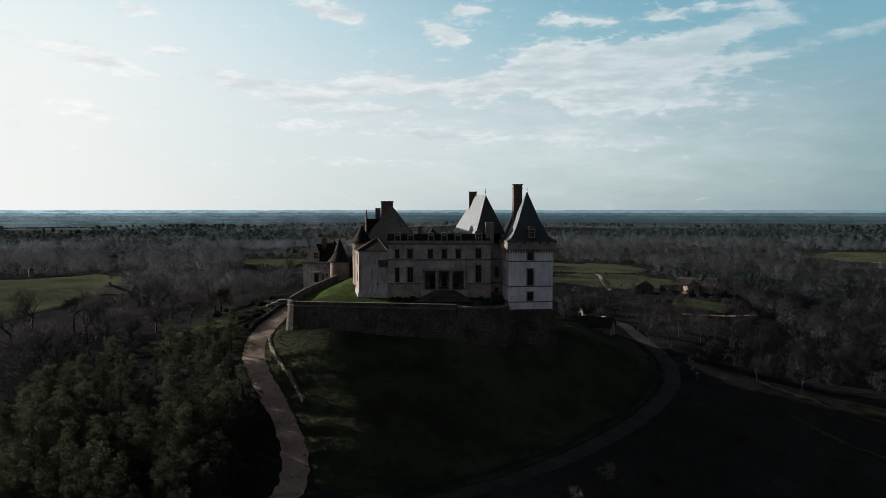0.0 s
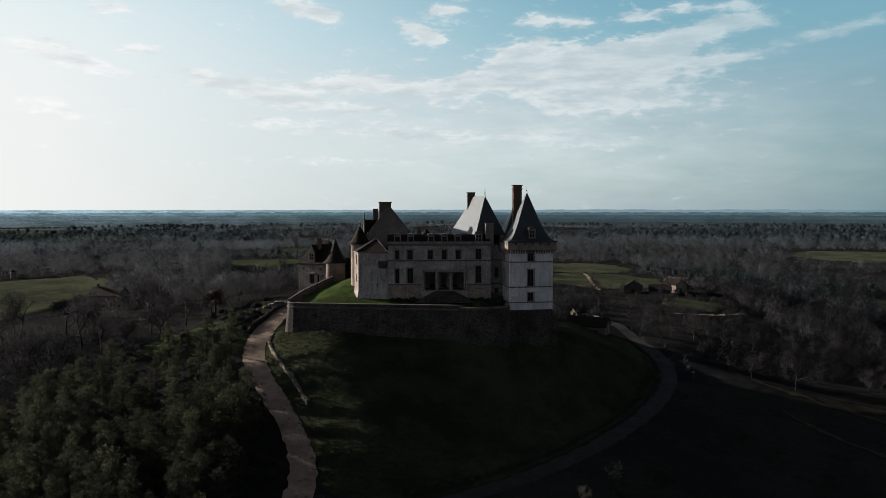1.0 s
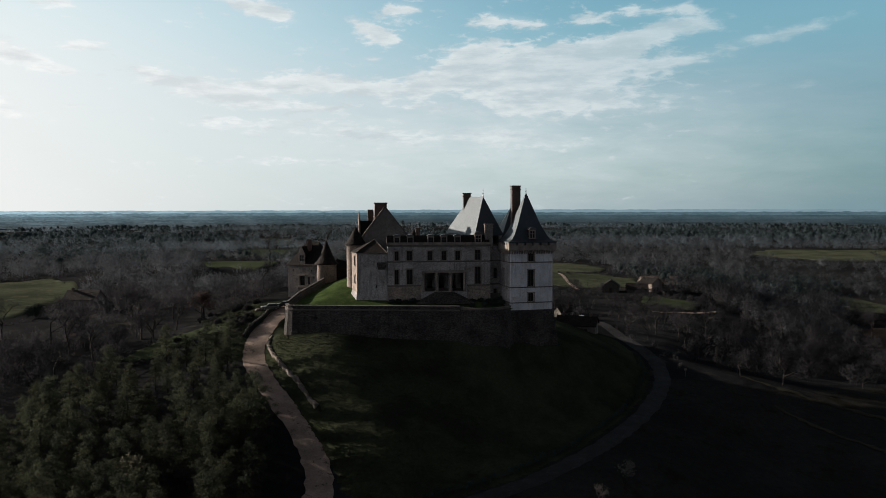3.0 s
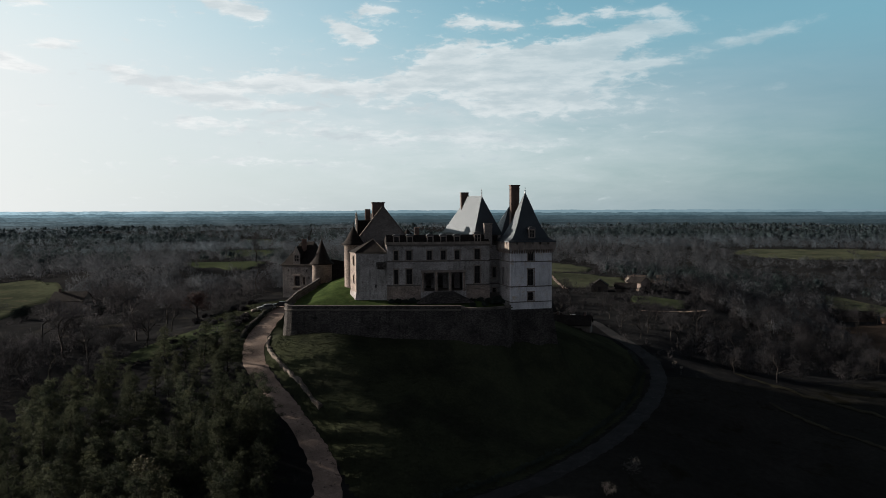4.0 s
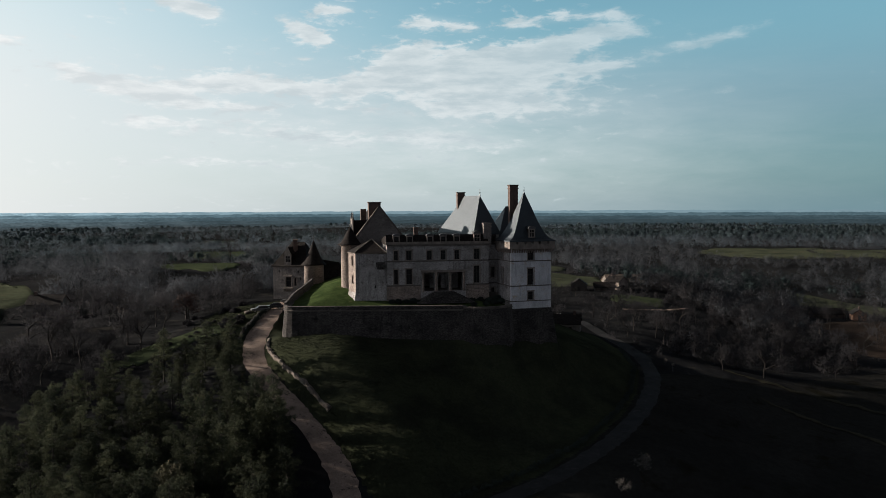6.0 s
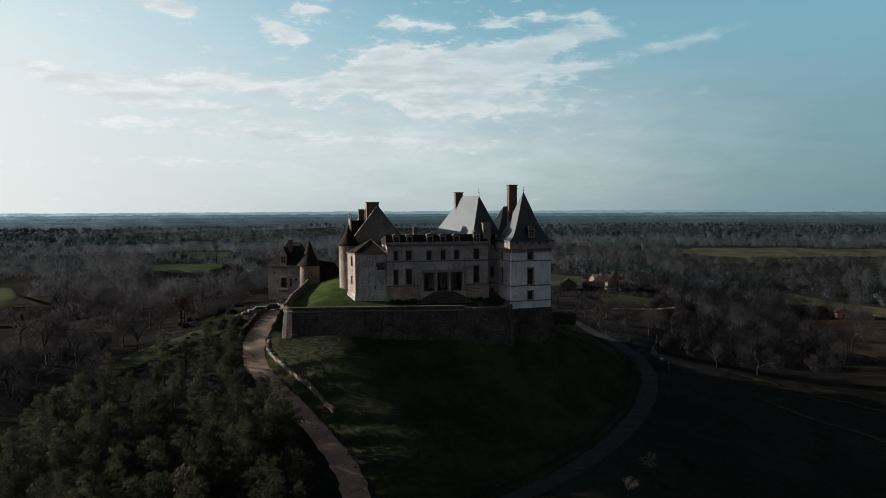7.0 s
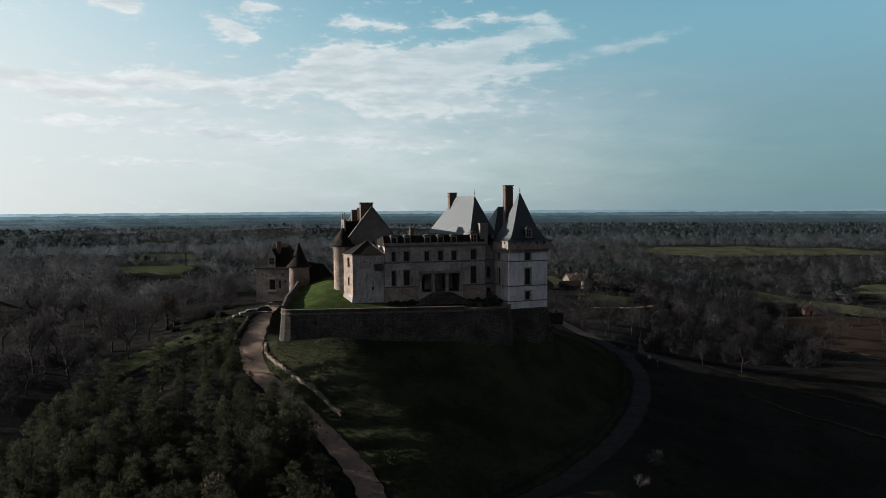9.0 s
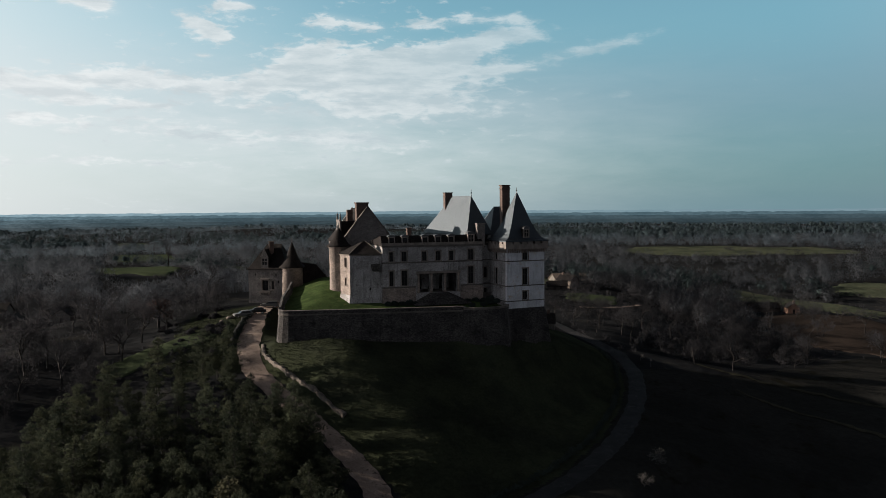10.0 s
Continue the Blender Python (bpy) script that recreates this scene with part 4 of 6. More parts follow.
for p, q in zip(em, em[1:] + em[:1]):
    part("wall", wall_panel(p, q, -6.0, 12.5)[0], FACADE, east)
roof("roof", east, [(14.2, 173.8, 12.5), (24.4, 173.8, 12.5), (24.4, 186.6, 12.5), (14.2, 186.6, 12.5)], [(17.4, 179.6, 19.4), (21.2, 179.6, 19.4)], SLATE, (), "dark hipped slate roof")

# ---- the polygonal tower at the wing's end ----
poly = thing("polygonal_tower", "low polygonal limestone tower under a shallow tiled roof", "tower")
pp = [(-18.3, 181.0), (-20.6, 176.2), (-19.3, 171.6), (-12.45, 170.6)]
for i, (p, q) in enumerate(zip(pp, pp[1:])):
    hs = [(2.2, 3.3, 6.2, 8.3), (2.3, 3.1, 2.2, 3.9)] if i == 1 else ([(2.5, 3.0, 4.0, 5.0)] if i == 0 else [(4.2, 4.6, 1.2, 1.8)])
    bm, m = wall_panel(p, q, -2.2, 9.1, hs, 0.6)
    part("wall", bm, WARM if i == 1 else FACADE, poly)
    for h in hs:
        add_window(poly, m, *h, surround=i == 1)
along("plinth", pp, [(0.5, -2.4), (0.03, 0.2), (-0.2, 0.2), (-0.2, -2.4)], FACADE, poly, "battered plinth")
# dark raised blocks added in place of the soot stain on this face
stain, _ = wall_matrix(pp[2], pp[3])
bm = boxed(4.6, 6.6, -0.5, 0.0, 6.0, 7.0, m=stain)
box(bm, 4.8, 6.4, -0.32, 0.0, 5.4, 6.0, stain)
part("corbelled_ledge", bm, RUBBLE, poly, "dark raised block standing in for a soot stain")
along("cornice", pp, [(0.18, 8.85), (0.28, 9.12), (-0.2, 9.12), (-0.2, 8.85)], TRIM, poly)
bm = bmesh.new()
ring = [bm.verts.new((*p, 9.15)) for p in ((-18.5, 181.6), (-21.1, 176.2), (-19.6, 171.1), (-12.5, 170.1), (-12.3, 176.0), (-13.5, 181.6))]
apex = bm.verts.new((-15.4, 175.2, 12.0))
for i in range(6):
    bm.faces.new((ring[i], ring[(i + 1) % 6], apex))
bm.faces.new(ring[::-1])
cover = part("roof", bm, TILE, poly, "shallow tiled roof with pale hips")
for e in ((-19.6, 171.1, 9.2), (-12.5, 170.1, 9.2), (-21.1, 176.2, 9.2)):
    a, b = Vector(e), Vector((-15.4, 175.2, 12.05))
    part("hip", boxed(-0.05, 0.05, -0.05, 0.05, 0, (b - a).length, m=Matrix.Translation(a) @ (b - a).to_track_quat("Z", "Y").to_matrix().to_4x4()), COPING, cover)

# ---- the gabled wing behind it ----
gable = thing("castle_wing", "castle wing with a tall stone gable and tiled roof", "building")
GX, GY, GL, GZ0, GZ1, GH = -12.7, 183.6, 15.0, 11.8, 19.2, 5.9
gm = Matrix.Translation((GX, GY, 0)) @ Matrix.Rotation(radians(4), 4, "Z")
for y0, y1 in ((0.0, 0.8), (GL - 0.8, GL)):
    bm = bmesh.new()
    f = [bm.verts.new(gm @ Vector(p)) for p in ((-GH, y0, -2.2), (GH, y0, -2.2), (GH, y0, GZ0), (0, y0, GZ1 + 0.35), (-GH, y0, GZ0))]
    b = [bm.verts.new(gm @ Vector(p)) for p in ((-GH, y1, -2.2), (GH, y1, -2.2), (GH, y1, GZ0), (0, y1, GZ1 + 0.35), (-GH, y1, GZ0))]
    bm.faces.new(f), bm.faces.new(b[::-1])
    for i in range(5):
        bm.faces.new((f[i], f[(i + 1) % 5], b[(i + 1) % 5], b[i]))
    part("gable_wall", bm, GABLE, gable, "tall plain stone gable")
bm = bmesh.new()
box(bm, -GH + 0.05, -GH + 0.75, 0.8, GL - 0.8, -2.2, GZ0, gm)
box(bm, GH - 0.75, GH - 0.05, 0.8, GL - 0.8, -2.2, GZ0, gm)
part("wall", bm, WARM, gable)
for s in (-1, 1):
    bm = bmesh.new()
    q = [(0, 0.02, GZ1 + 0.12), (s * (GH + 0.35), 0.02, GZ0 - 0.35), (s * (GH + 0.35), GL - 0.02, GZ0 - 0.35), (0, GL - 0.02, GZ1 + 0.12)]
    top = [bm.verts.new(gm @ Vector(p)) for p in q]
    low = [bm.verts.new(gm @ Vector((p[0], p[1], p[2] - 0.3))) for p in q]
    bm.faces.new(top), bm.faces.new(low[::-1])
    for i in range(4):
        bm.faces.new((top[i], top[(i + 1) % 4], low[(i + 1) % 4], low[i]))
    part("roof", bm, TILE, gable, "steep brown tiled roof slope")
for side in (-1, 1):
    a, b = gm @ Vector((side * (GH + 0.1), 0.3, GZ0 + 0.1)), gm @ Vector((0, 0.3, GZ1 + 0.42))
    part("coping", boxed(-0.45, 0.45, -0.12, 0.12, 0, (b - a).length, m=Matrix.Translation(a) @ (b - a).to_track_quat("Z", "Y").to_matrix().to_4x4()), COPING, gable, "pale raking stone coping")
bm = bmesh.new()
box(bm, -2.4, 0.5, 1.2, 2.6, 14.0, 20.3, gm)
box(bm, -2.55, 0.65, 1.05, 2.75, 20.3, 20.6, gm)
part("chimney", bm, BRICK, gable, "broad brick chimney stack")
# a tall dormer with pinnacles on the sunny slope, and a smaller stack
d = part("dormer", boxed(-6.3, -5.9, 2.3, 4.9, 11.0, 16.6, m=gm), GABLE, gable, "tall stone dormer with pinnacles")
part("cheek", boxed(-5.9, -2.2, 2.4, 4.8, 12.0, 16.2, m=gm), TILE, d)
for yy in (2.2, 5.0):
    c = gm @ Vector((-6.1, yy, 0))
    part("pinnacle", lathe(bmesh.new(), c.x, c.y, [(0.22, 11.0), (0.22, 16.2), (0.34, 16.3), (0.2, 16.6), (0.1, 17.6), (0.24, 17.7), (0.08, 17.9), (0.0, 18.6)], 8), TRIM, d)
part("pane", boxed(-6.34, -6.31, 2.9, 4.3, 12.6, 15.2, m=gm), GLASS, d)
part("chimney", boxed(-3.9, -2.6, 4.0, 5.0, 14.0, 18.9, m=gm), BRICK, gable, "slim brick chimney stack")

# ---- the round tower ----
rt = thing("round_tower", "round warm-stone tower with a conical tiled roof", "tower")
RX, RY, RR = -19.8, 182.6, 2.2
part("wall", lathe(bmesh.new(), RX, RY, [(RR + 0.25, -2.4), (RR, 0.2), (RR, 10.1), (RR + 0.3, 10.3), (RR + 0.3, 10.6)], 32), WARM, rt, "", True)
part("roof", lathe(bmesh.new(), RX, RY, [(RR + 0.72, 10.45), (RR + 0.7, 10.6), (RR + 0.1, 11.0), (RR - 0.5, 11.9), (0.75, 13.6), (0.0, 15.0)], 32), TILE, rt, "conical brown tiled roof", True)
finial(rt, RX, RY, 14.8, 1.4)

# ---- the turret far behind the court ----
ch = thing("court_turret", "small turret with a pointed roof behind the court", "tower")
part("wall", lathe(bmesh.new(), -3.3, 231, [(2.6, -8), (2.6, 9.6)], 16), FACADE, ch)
part("roof", lathe(bmesh.new(), -3.3, 231, [(3.0, 9.5), (3.0, 9.7), (0.0, 12.9)], 16), TILE, ch)

# ---- the gatehouse ----
gate = thing("gatehouse", "stone gatehouse with a steep tiled roof and ornate dormer", "building")
A, B = Vector((-38.9, 208.5)), Vector((-30.0, 204.0))
m, n = wall_matrix(A, B)
gh = [(3.7, 5.3, -1.6, 1.0), (6.2, 6.9, -1.3, 0.8), (7.8, 8.3, 0.3, 1.0), (1.6, 2.0, 2.2, 2.8), (7.2, 7.6, 2.2, 2.8)]
D = 8.5
corner = [A, B, Vector(B) + Vector((-(B - A).normalized().y, (B - A).normalized().x)) * D, Vector(A) + Vector((-(B - A).normalized().y, (B - A).normalized().x)) * D]
for i, (p, q) in enumerate(zip(corner, corner[1:] + corner[:1])):
    if i == 0:
        bm, gmx = wall_panel(p, q, -9.5, 4.2, gh)
        part("wall", bm, GABLE, gate)
        for h in gh[:2]:
            add_window(gate, gmx, *h)
        for h in gh[2:]:
            add_window(gate, gmx, *h, cross=False, surround=False)
    else:
        ins = (q - p).normalized() * 0.7 if i in (1, 3) else Vector((0, 0))
        part("wall", wall_panel(p + ins, q - ins, -9.5, 4.2)[0], GABLE, gate)
part("balcony", boxed(3.1, 5.9, -0.6, 0.0, -2.1, -1.7, m=m), TRIM, gate)
for u in (3.3, 4.1, 4.9, 5.6):
    part("bracket", boxed(u - 0.12, u + 0.12, -0.5, 0.0, -2.7, -2.1, m=m), TRIM, gate)
part("hood", boxed(3.2, 5.8, -0.5, 0.0, 1.2, 1.5, m=m), TRIM, gate)
ev = [m @ Vector(p) for p in ((-0.4, -0.4, 4.0), (n + 0.4, -0.4, 4.0), (n + 0.4, D + 0.4, 4.0), (-0.4, D + 0.4, 4.0))]
rd = [m @ Vector(p) for p in ((n / 2 - 1.4, D / 2, 10.2), (n / 2 + 2.4, D / 2, 10.2))]
roof("roof", gate, [tuple(v) for v in ev], [tuple(v) for v in rd], TILE, ((0.0, 0.0), (0.14, 0.09), (0.3, 0.25)), "steep brown hipped tile roof")
bm = bmesh.new()
u0, u1, ub = 3.5, 5.4, 4.45
box(bm, u0, u0 + 0.3, -0.1, 0.3, 4.2, 7.1, m), box(bm, u1 - 0.3, u1, -0.1, 0.3, 4.2, 7.1, m)
box(bm, u0 + 0.3, u1 - 0.3, -0.1, 0.3, 4.2, 5.0, m), box(bm, u0 + 0.3, u1 - 0.3, -0.1, 0.3, 6.6, 7.1, m)
box(bm, ub - 0.07, ub + 0.07, -0.02, 0.2, 5.0, 6.6, m), box(bm, u0 + 0.3, ub - 0.07, -0.02, 0.2, 5.75, 5.9, m), box(bm, ub + 0.07, u1 - 0.3, -0.02, 0.2, 5.75, 5.9, m)
d = part("dormer", bm, GABLE, gate, "ornate gabled stone dormer")
bm = bmesh.new()
f = [bm.verts.new(m @ Vector(p)) for p in ((u0 - 0.2, -0.15, 7.1), (u1 + 0.2, -0.15, 7.1), (ub, -0.15, 9.0))]
b = [bm.verts.new(m @ Vector(p)) for p in ((u0 - 0.2, 3.2, 7.1), (u1 + 0.2, 3.2, 7.1), (ub, 3.2, 9.0))]
bm.faces.new(f), bm.faces.new(b[::-1])
for i in range(3):
    bm.faces.new((f[i], f[(i + 1) % 3], b[(i + 1) % 3], b[i]))
part("dormer_roof", bm, TILE, d)
bm = bmesh.new()
f = [bm.verts.new(m @ Vector(p)) for p in ((u0 - 0.1, -0.3, 7.1), (u1 + 0.1, -0.3, 7.1), (ub, -0.3, 9.2))]
b = [bm.verts.new(m @ Vector(p)) for p in ((u0 - 0.1, -0.16, 7.1), (u1 + 0.1, -0.16, 7.1), (ub, -0.16, 9.2))]
bm.faces.new(f), bm.faces.new(b[::-1])
for i in range(3):
    bm.faces.new((f[i], f[(i + 1) % 3], b[(i + 1) % 3], b[i]))
part("dormer_gable", bm, GABLE, d, "pointed stone gable")
part("cheek", boxed(u0 + 0.02, u1 - 0.02, 0.31, 3.0, 4.6, 7.1, m=m), TILE, d)
part("pane", boxed(u0 + 0.25, u1 - 0.25, 0.1, 0.13, 4.95, 6.65, m=m), GLASS, d)
c = m @ Vector((n / 2 + 0.2, D / 2 - 1.4, 0))
chimney(gate, c.x - 0.6, c.x + 0.6, c.y - 0.5, c.y + 0.5, 7.0, 10.7, BRICK)
gt = thing("gate_tower", "round stone gate tower with a tall pointed tiled roof", "tower")
part("wall", lathe(bmesh.new(), -28.2, 204.6, [(2.75, -9.5), (2.6, 4.0), (2.8, 4.2), (2.8, 4.5)], 28), WARM, gt, "", True)
part("roof", lathe(bmesh.new(), -28.2, 204.6, [(3.3, 4.3), (3.25, 4.5), (2.5, 5.2), (1.6, 6.9), (0.7, 9.2), (0.0, 11.0)], 28), TILE, gt, "tall pointed tile cone", True)
finial(gt, -28.2, 204.6, 10.8, 1.4)
low = thing("gate_range", "low range with a dark tiled roof beside the gate tower", "building")
part("wall", boxed(-26.5, -18.5, 206.0, 211.0, -8.0, 0.2), FACADE, low)
roof("roof", low, [(-26.8, 205.7, 0.2), (-18.2, 205.7, 0.2), (-18.2, 211.3, 0.2), (-26.8, 211.3, 0.2)], [(-25.8, 208.5, 5.4), (-21.5, 208.5, 4.6)], TILE, (), "dark tiled roof")


# ---- trees ----
def tube(verts, faces, a, b, ra, rb, sides=4):
    d = (b - a)
    if d.length < 1e-6:
        return
    q = d.to_track_quat("Z", "Y")
    k = len(verts)
    for p, r in ((a, ra), (b, rb)):
        for i in range(sides):
            t = 2 * math.pi * i / sides
            verts.append(p + q @ Vector((r * math.cos(t), r * math.sin(t), 0)))
    for i in range(sides):
        j = (i + 1) % sides
        faces.append((k + i, k + j, k + sides + j, k + sides + i))


def leaf_cloud(verts, faces, rng, c, r, count, size, squash=0.8, wide=0.35):
    """Many small leaf quads about a point."""
    for _ in range(count):
        while True:
            p = Vector((rng.uniform(-1, 1), rng.uniform(-1, 1), rng.uniform(-1, 1)))
            if 0.15 < p.length < 1:
                break
        o = c + Vector((p.x * r, p.y * r, p.z * r * squash))
        out = (p.normalized() + Vector((rng.gauss(0, 0.3), rng.gauss(0, 0.3), rng.gauss(0.2, 0.3)))).normalized()
        a = out.cross(Vector((rng.gauss(0, 1), rng.gauss(0, 1), rng.gauss(0, 1)))).normalized()
        b = out.cross(a)
        s = size * rng.uniform(0.6, 1.3)
        k = len(verts)
        verts.extend((o - a * s + b * s * wide, o - a * s - b * s * wide, o + a * s))
        faces.append((k, k + 1, k + 2))


def make_pine(seed, tall, needles, label):
    rng = random.Random(seed)
    tree = thing("pine_tree", label, "tree", "pine wood below the castle")
    tv, tf, lv, lf = [], [], [], []
    p, r = Vector((0, 0, -0.8)), 0.22
    way = Vector((rng.uniform(-0.05, 0.05), rng.uniform(-0.05, 0.05), 1))
    steps = 8
    trunk = [p]
    for i in range(steps):
        q = p + way * ((tall + 0.8) / steps) + Vector((rng.gauss(0, 0.09), rng.gauss(0, 0.09), 0))
        tube(tv, tf, p, q, r * (1 - i / (steps + 1)), r * (1 - (i + 1) / (steps + 1)), 6)
        p = q
        trunk.append(p)
    base = rng.uniform(0.18, 0.34)
    limbs = 34
    for i in range(limbs):
        f = base + (0.97 - base) * (i / (limbs - 1)) ** 0.85
        z = f * steps
        a = trunk[min(int(z), steps - 1)].lerp(trunk[min(int(z) + 1, steps)], z - int(z))
        g = (f - base) / (1 - base)
        reach = tall * 0.27 * (1.0 - 0.86 * g ** 1.4) * rng.uniform(0.45, 1.15)
        ang = i * 2.4 + rng.uniform(-0.6, 0.6)
        d = Vector((math.cos(ang), math.sin(ang), rng.uniform(-0.02, 0.55)))
        b = a + d * reach
        tube(tv, tf, a, b, 0.055, 0.015, 3)
        n = 1 + int(reach / 0.95)
        for s in range(n):
            c = a.lerp(b, (s + 0.95) / (n + 0.05)) + Vector((rng.gauss(0, 0.25), rng.gauss(0, 0.25), rng.gauss(0.12, 0.16)))
            leaf_cloud(lv, lf, rng, c, rng.uniform(0.45, 0.85), 70, 0.14, 0.65, 0.33)
    leaf_cloud(lv, lf, rng, trunk[-1], 0.5, 40, 0.16, 1.2, 0.3)
    mesh_object("trunk", tv, tf, BARK, tree)
    mesh_object("crown", lv, lf, needles, tree)
    return tree


def make_bare(seed, tall, label, twig=None, spread=1.0, group="bare winter trees", levels=4):
    rng = random.Random(seed)
    tree = thing("bare_tree", label, "tree", group)
    tv, tf, lv, lf = [], [], [], []

    def grow(p, d, length, r, level):
        bend = Vector((rng.gauss(0, 0.14), rng.gauss(0, 0.14), rng.gauss(0.05, 0.08)))
        mid = p + d * length * 0.5
        d2 = (d + bend).normalized()
        q = mid + d2 * length * 0.5
        if level <= 2:
            tube(tv, tf, p, mid, r, r * 0.85, 5 if level < 2 else 3)
            tube(tv, tf, mid, q, r * 0.85, r * 0.65, 5 if level < 2 else 3)
        else:
            tube(lv, lf, p, q, r, r * 0.5, 3)
        if level >= levels:
            for _ in range(5):
                e = q + (d2 + Vector((rng.gauss(0, 0.6), rng.gauss(0, 0.6), rng.gauss(0.2, 0.4)))).normalized() * length * rng.uniform(0.5, 1.0)
                s = Vector((rng.gauss(0, 1), rng.gauss(0, 1), rng.gauss(0, 1))).normalized() * 0.03
                k = len(lv)
                lv.extend((q - s, q + s, e))
                lf.append((k, k + 1, k + 2))
            return
        n = rng.choice((3, 3, 4)) if level < 4 else 3
        for i in range(n):
            t = rng.uniform(0.45, 1.0) if i else 1.0
            start = p.lerp(q, t)
            a = rng.uniform(0, 2 * math.pi)
            side = d2.orthogonal().normalized()
            side = Matrix.Rotation(a, 3, d2) @ side
            nd = (d2 * rng.uniform(0.5, 1.0) + side * rng.uniform(0.5, 1.0) * spread + Vector((0, 0, 0.18))).normalized()
            grow(start, nd, length * rng.uniform(0.55, 0.8), r * 0.55, level + 1)

    r0 = tall * 0.018
    tube(tv, tf, Vector((0, 0, -0.6)), Vector((0, 0, 0)), r0 * 1.3, r0, 6)
    grow(Vector((0, 0, 0)), Vector((rng.gauss(0, 0.05), rng.gauss(0, 0.05), 1)).normalized(), tall * 0.36, r0, 0)
    mesh_object("trunk", tv, tf, BARK if twig is None else twig, tree)
    mesh_object("crown", lv, lf, twig or TWIG, tree)
    return tree


def make_bush(seed, r, mat, name, label, category="bush", group=""):
    rng = random.Random(seed)
    bush = thing(name, label, category, group)
    tv, tf, lv, lf = [], [], [], []
    for i in range(16):
        a, e = rng.uniform(0, 6.28), rng.uniform(0.2, 1.4)
        d = Vector((math.cos(a) * math.cos(e), math.sin(a) * math.cos(e), math.sin(e) * 0.9))
        c = d * r * rng.uniform(0.5, 0.85)
        c.z = max(c.z, 0.15 * r)
        tube(tv, tf, Vector((0, 0, -0.3)), c, 0.05, 0.02, 3)
        leaf_cloud(lv, lf, rng, c, r * 0.42, 230, r * 0.035 + 0.045, 0.85)
    mesh_object("stems", tv, tf, BARK, bush)
    mesh_object("foliage", lv, lf, mat, bush)
    return bush


def retire(protos):
    for p in protos:
        for o in (*p.children_recursive, p):
            bpy.data.objects.remove(o)


def scaled_copy(proto, x, y, s, turn, z=None):
    c = copy_thing(proto, pose(x, y, h1(x, y) if z is None else z, 0, 0, math.degrees(turn)))
    c.scale = (s, s, s * random.uniform(0.92, 1.1))
    return c


def road_gap(x, y):
    best = 1e9
    for line in (LEFT_ROAD, RIGHT_ROAD):
        for a, b in zip(line, line[1:]):
            dx, dy = b[0] - a[0], b[1] - a[1]
            t = min(1, max(0, ((x - a[0]) * dx + (y - a[1]) * dy) / (dx * dx + dy * dy)))
            best = min(best, math.hypot(x - a[0] - t * dx, y - a[1] - t * dy))
    return best


random.seed(4)
PINE = "dense dark-green pine tree with clumped needles"
pines = [make_pine(s, 11.0, NEEDLES, PINE) for s in range(6)]
gold = make_pine(31, 11.0, GOLD, "yellowish-green pine tree among darker pines")
placed = []
for _ in range(6000):
    y = random.uniform(90, 160)
    edge = -31.5 - 13.5 * smooth01(np.array([(y - 112) / 38]))[0]
    x = edge - random.uniform(0, 48 if y < 118 else 46 - 0.82 * (y - 118)) ** 1.0
    if road_gap(x, y) < 3.6 or any((x - a) ** 2 + (y - b) ** 2 < 3.3 ** 2 for a, b in placed) or math.hypot(x + 46.3, y - 101.5) < 2.5:
        continue
    placed.append((x, y))
    scaled_copy(random.choice(pines), x, y, random.uniform(0.52, 0.7) if 134 < y < 158 and x > -64 else random.uniform(0.8, 1.2), random.uniform(0, 6.28))
    if len(placed) > 125:
        break
lane_row = [(-41.0, 118.0), (-37.5, 122.5), (-33.8, 119.0), (-34.8, 126.0), (-39.2, 129.0), (-36.2, 132.5), (-40.6, 136.0), (-38.2, 139.5), (-43.0, 141.5), (-42.0, 146.0), (-45.6, 148.6), (-44.8, 153.0), (-47.6, 156.5), (-46.4, 160.5)]
for x, y in lane_row:
    scaled_copy(random.choice(pines), x, y, random.uniform(0.5, 0.65) if y > 134 else random.uniform(0.9, 1.1), random.uniform(0, 6.28))
scaled_copy(gold, -46.3, 101.5, 1.25, 1.0)
retire(pines + [gold])

BARE = "leafless winter tree with grey-brown branches"
bares = [make_bare(100 + s, 11.0, BARE, None, 1.05, "bare winter trees", 5) for s in range(4)]
placed = []
for _ in range(6000):
    if random.random() < 0.5:
        x, y = random.uniform(66, 190), random.uniform(168, 262)
        if y < 175 + 0.12 * (x - 66) and random.random() < 0.9:
            continue
    elif random.random() < 0.6:
        x, y = random.uniform(-150, -46), random.uniform(135, 250)
        if (x > -66 and 148 < y < 198) or (x < -66 and y > 200):
            continue
    else:
        x, y = random.uniform(28, 90), random.uniform(205, 290)
    if road_gap(x, y) < 5 or any((x - a) ** 2 + (y - b) ** 2 < 5.5 ** 2 for a, b in placed):
        continue
    placed.append((x, y))
    scaled_copy(random.choice(bares), x, y, random.uniform(0.6, 1.05), random.uniform(0, 6.28))
    if len(placed) > 90:
        break
for x, y, size in ((-84, 176, 1.25), (-76, 168, 1.1), (-92, 186, 1.3), (-70, 182, 1.15), (-63, 186, 1.0), (-66, 176, 0.95), (-58, 190, 1.05), (-100, 172, 1.3), (-86, 160, 1.2), (-96, 150, 1.25), (-74, 195, 1.1), (-108, 196, 1.2), (-118, 180, 1.3), (-80, 208, 1.0)):
    scaled_copy(random.choice(bares), x, y, size, random.uniform(0, 6.28))
retire(bares)


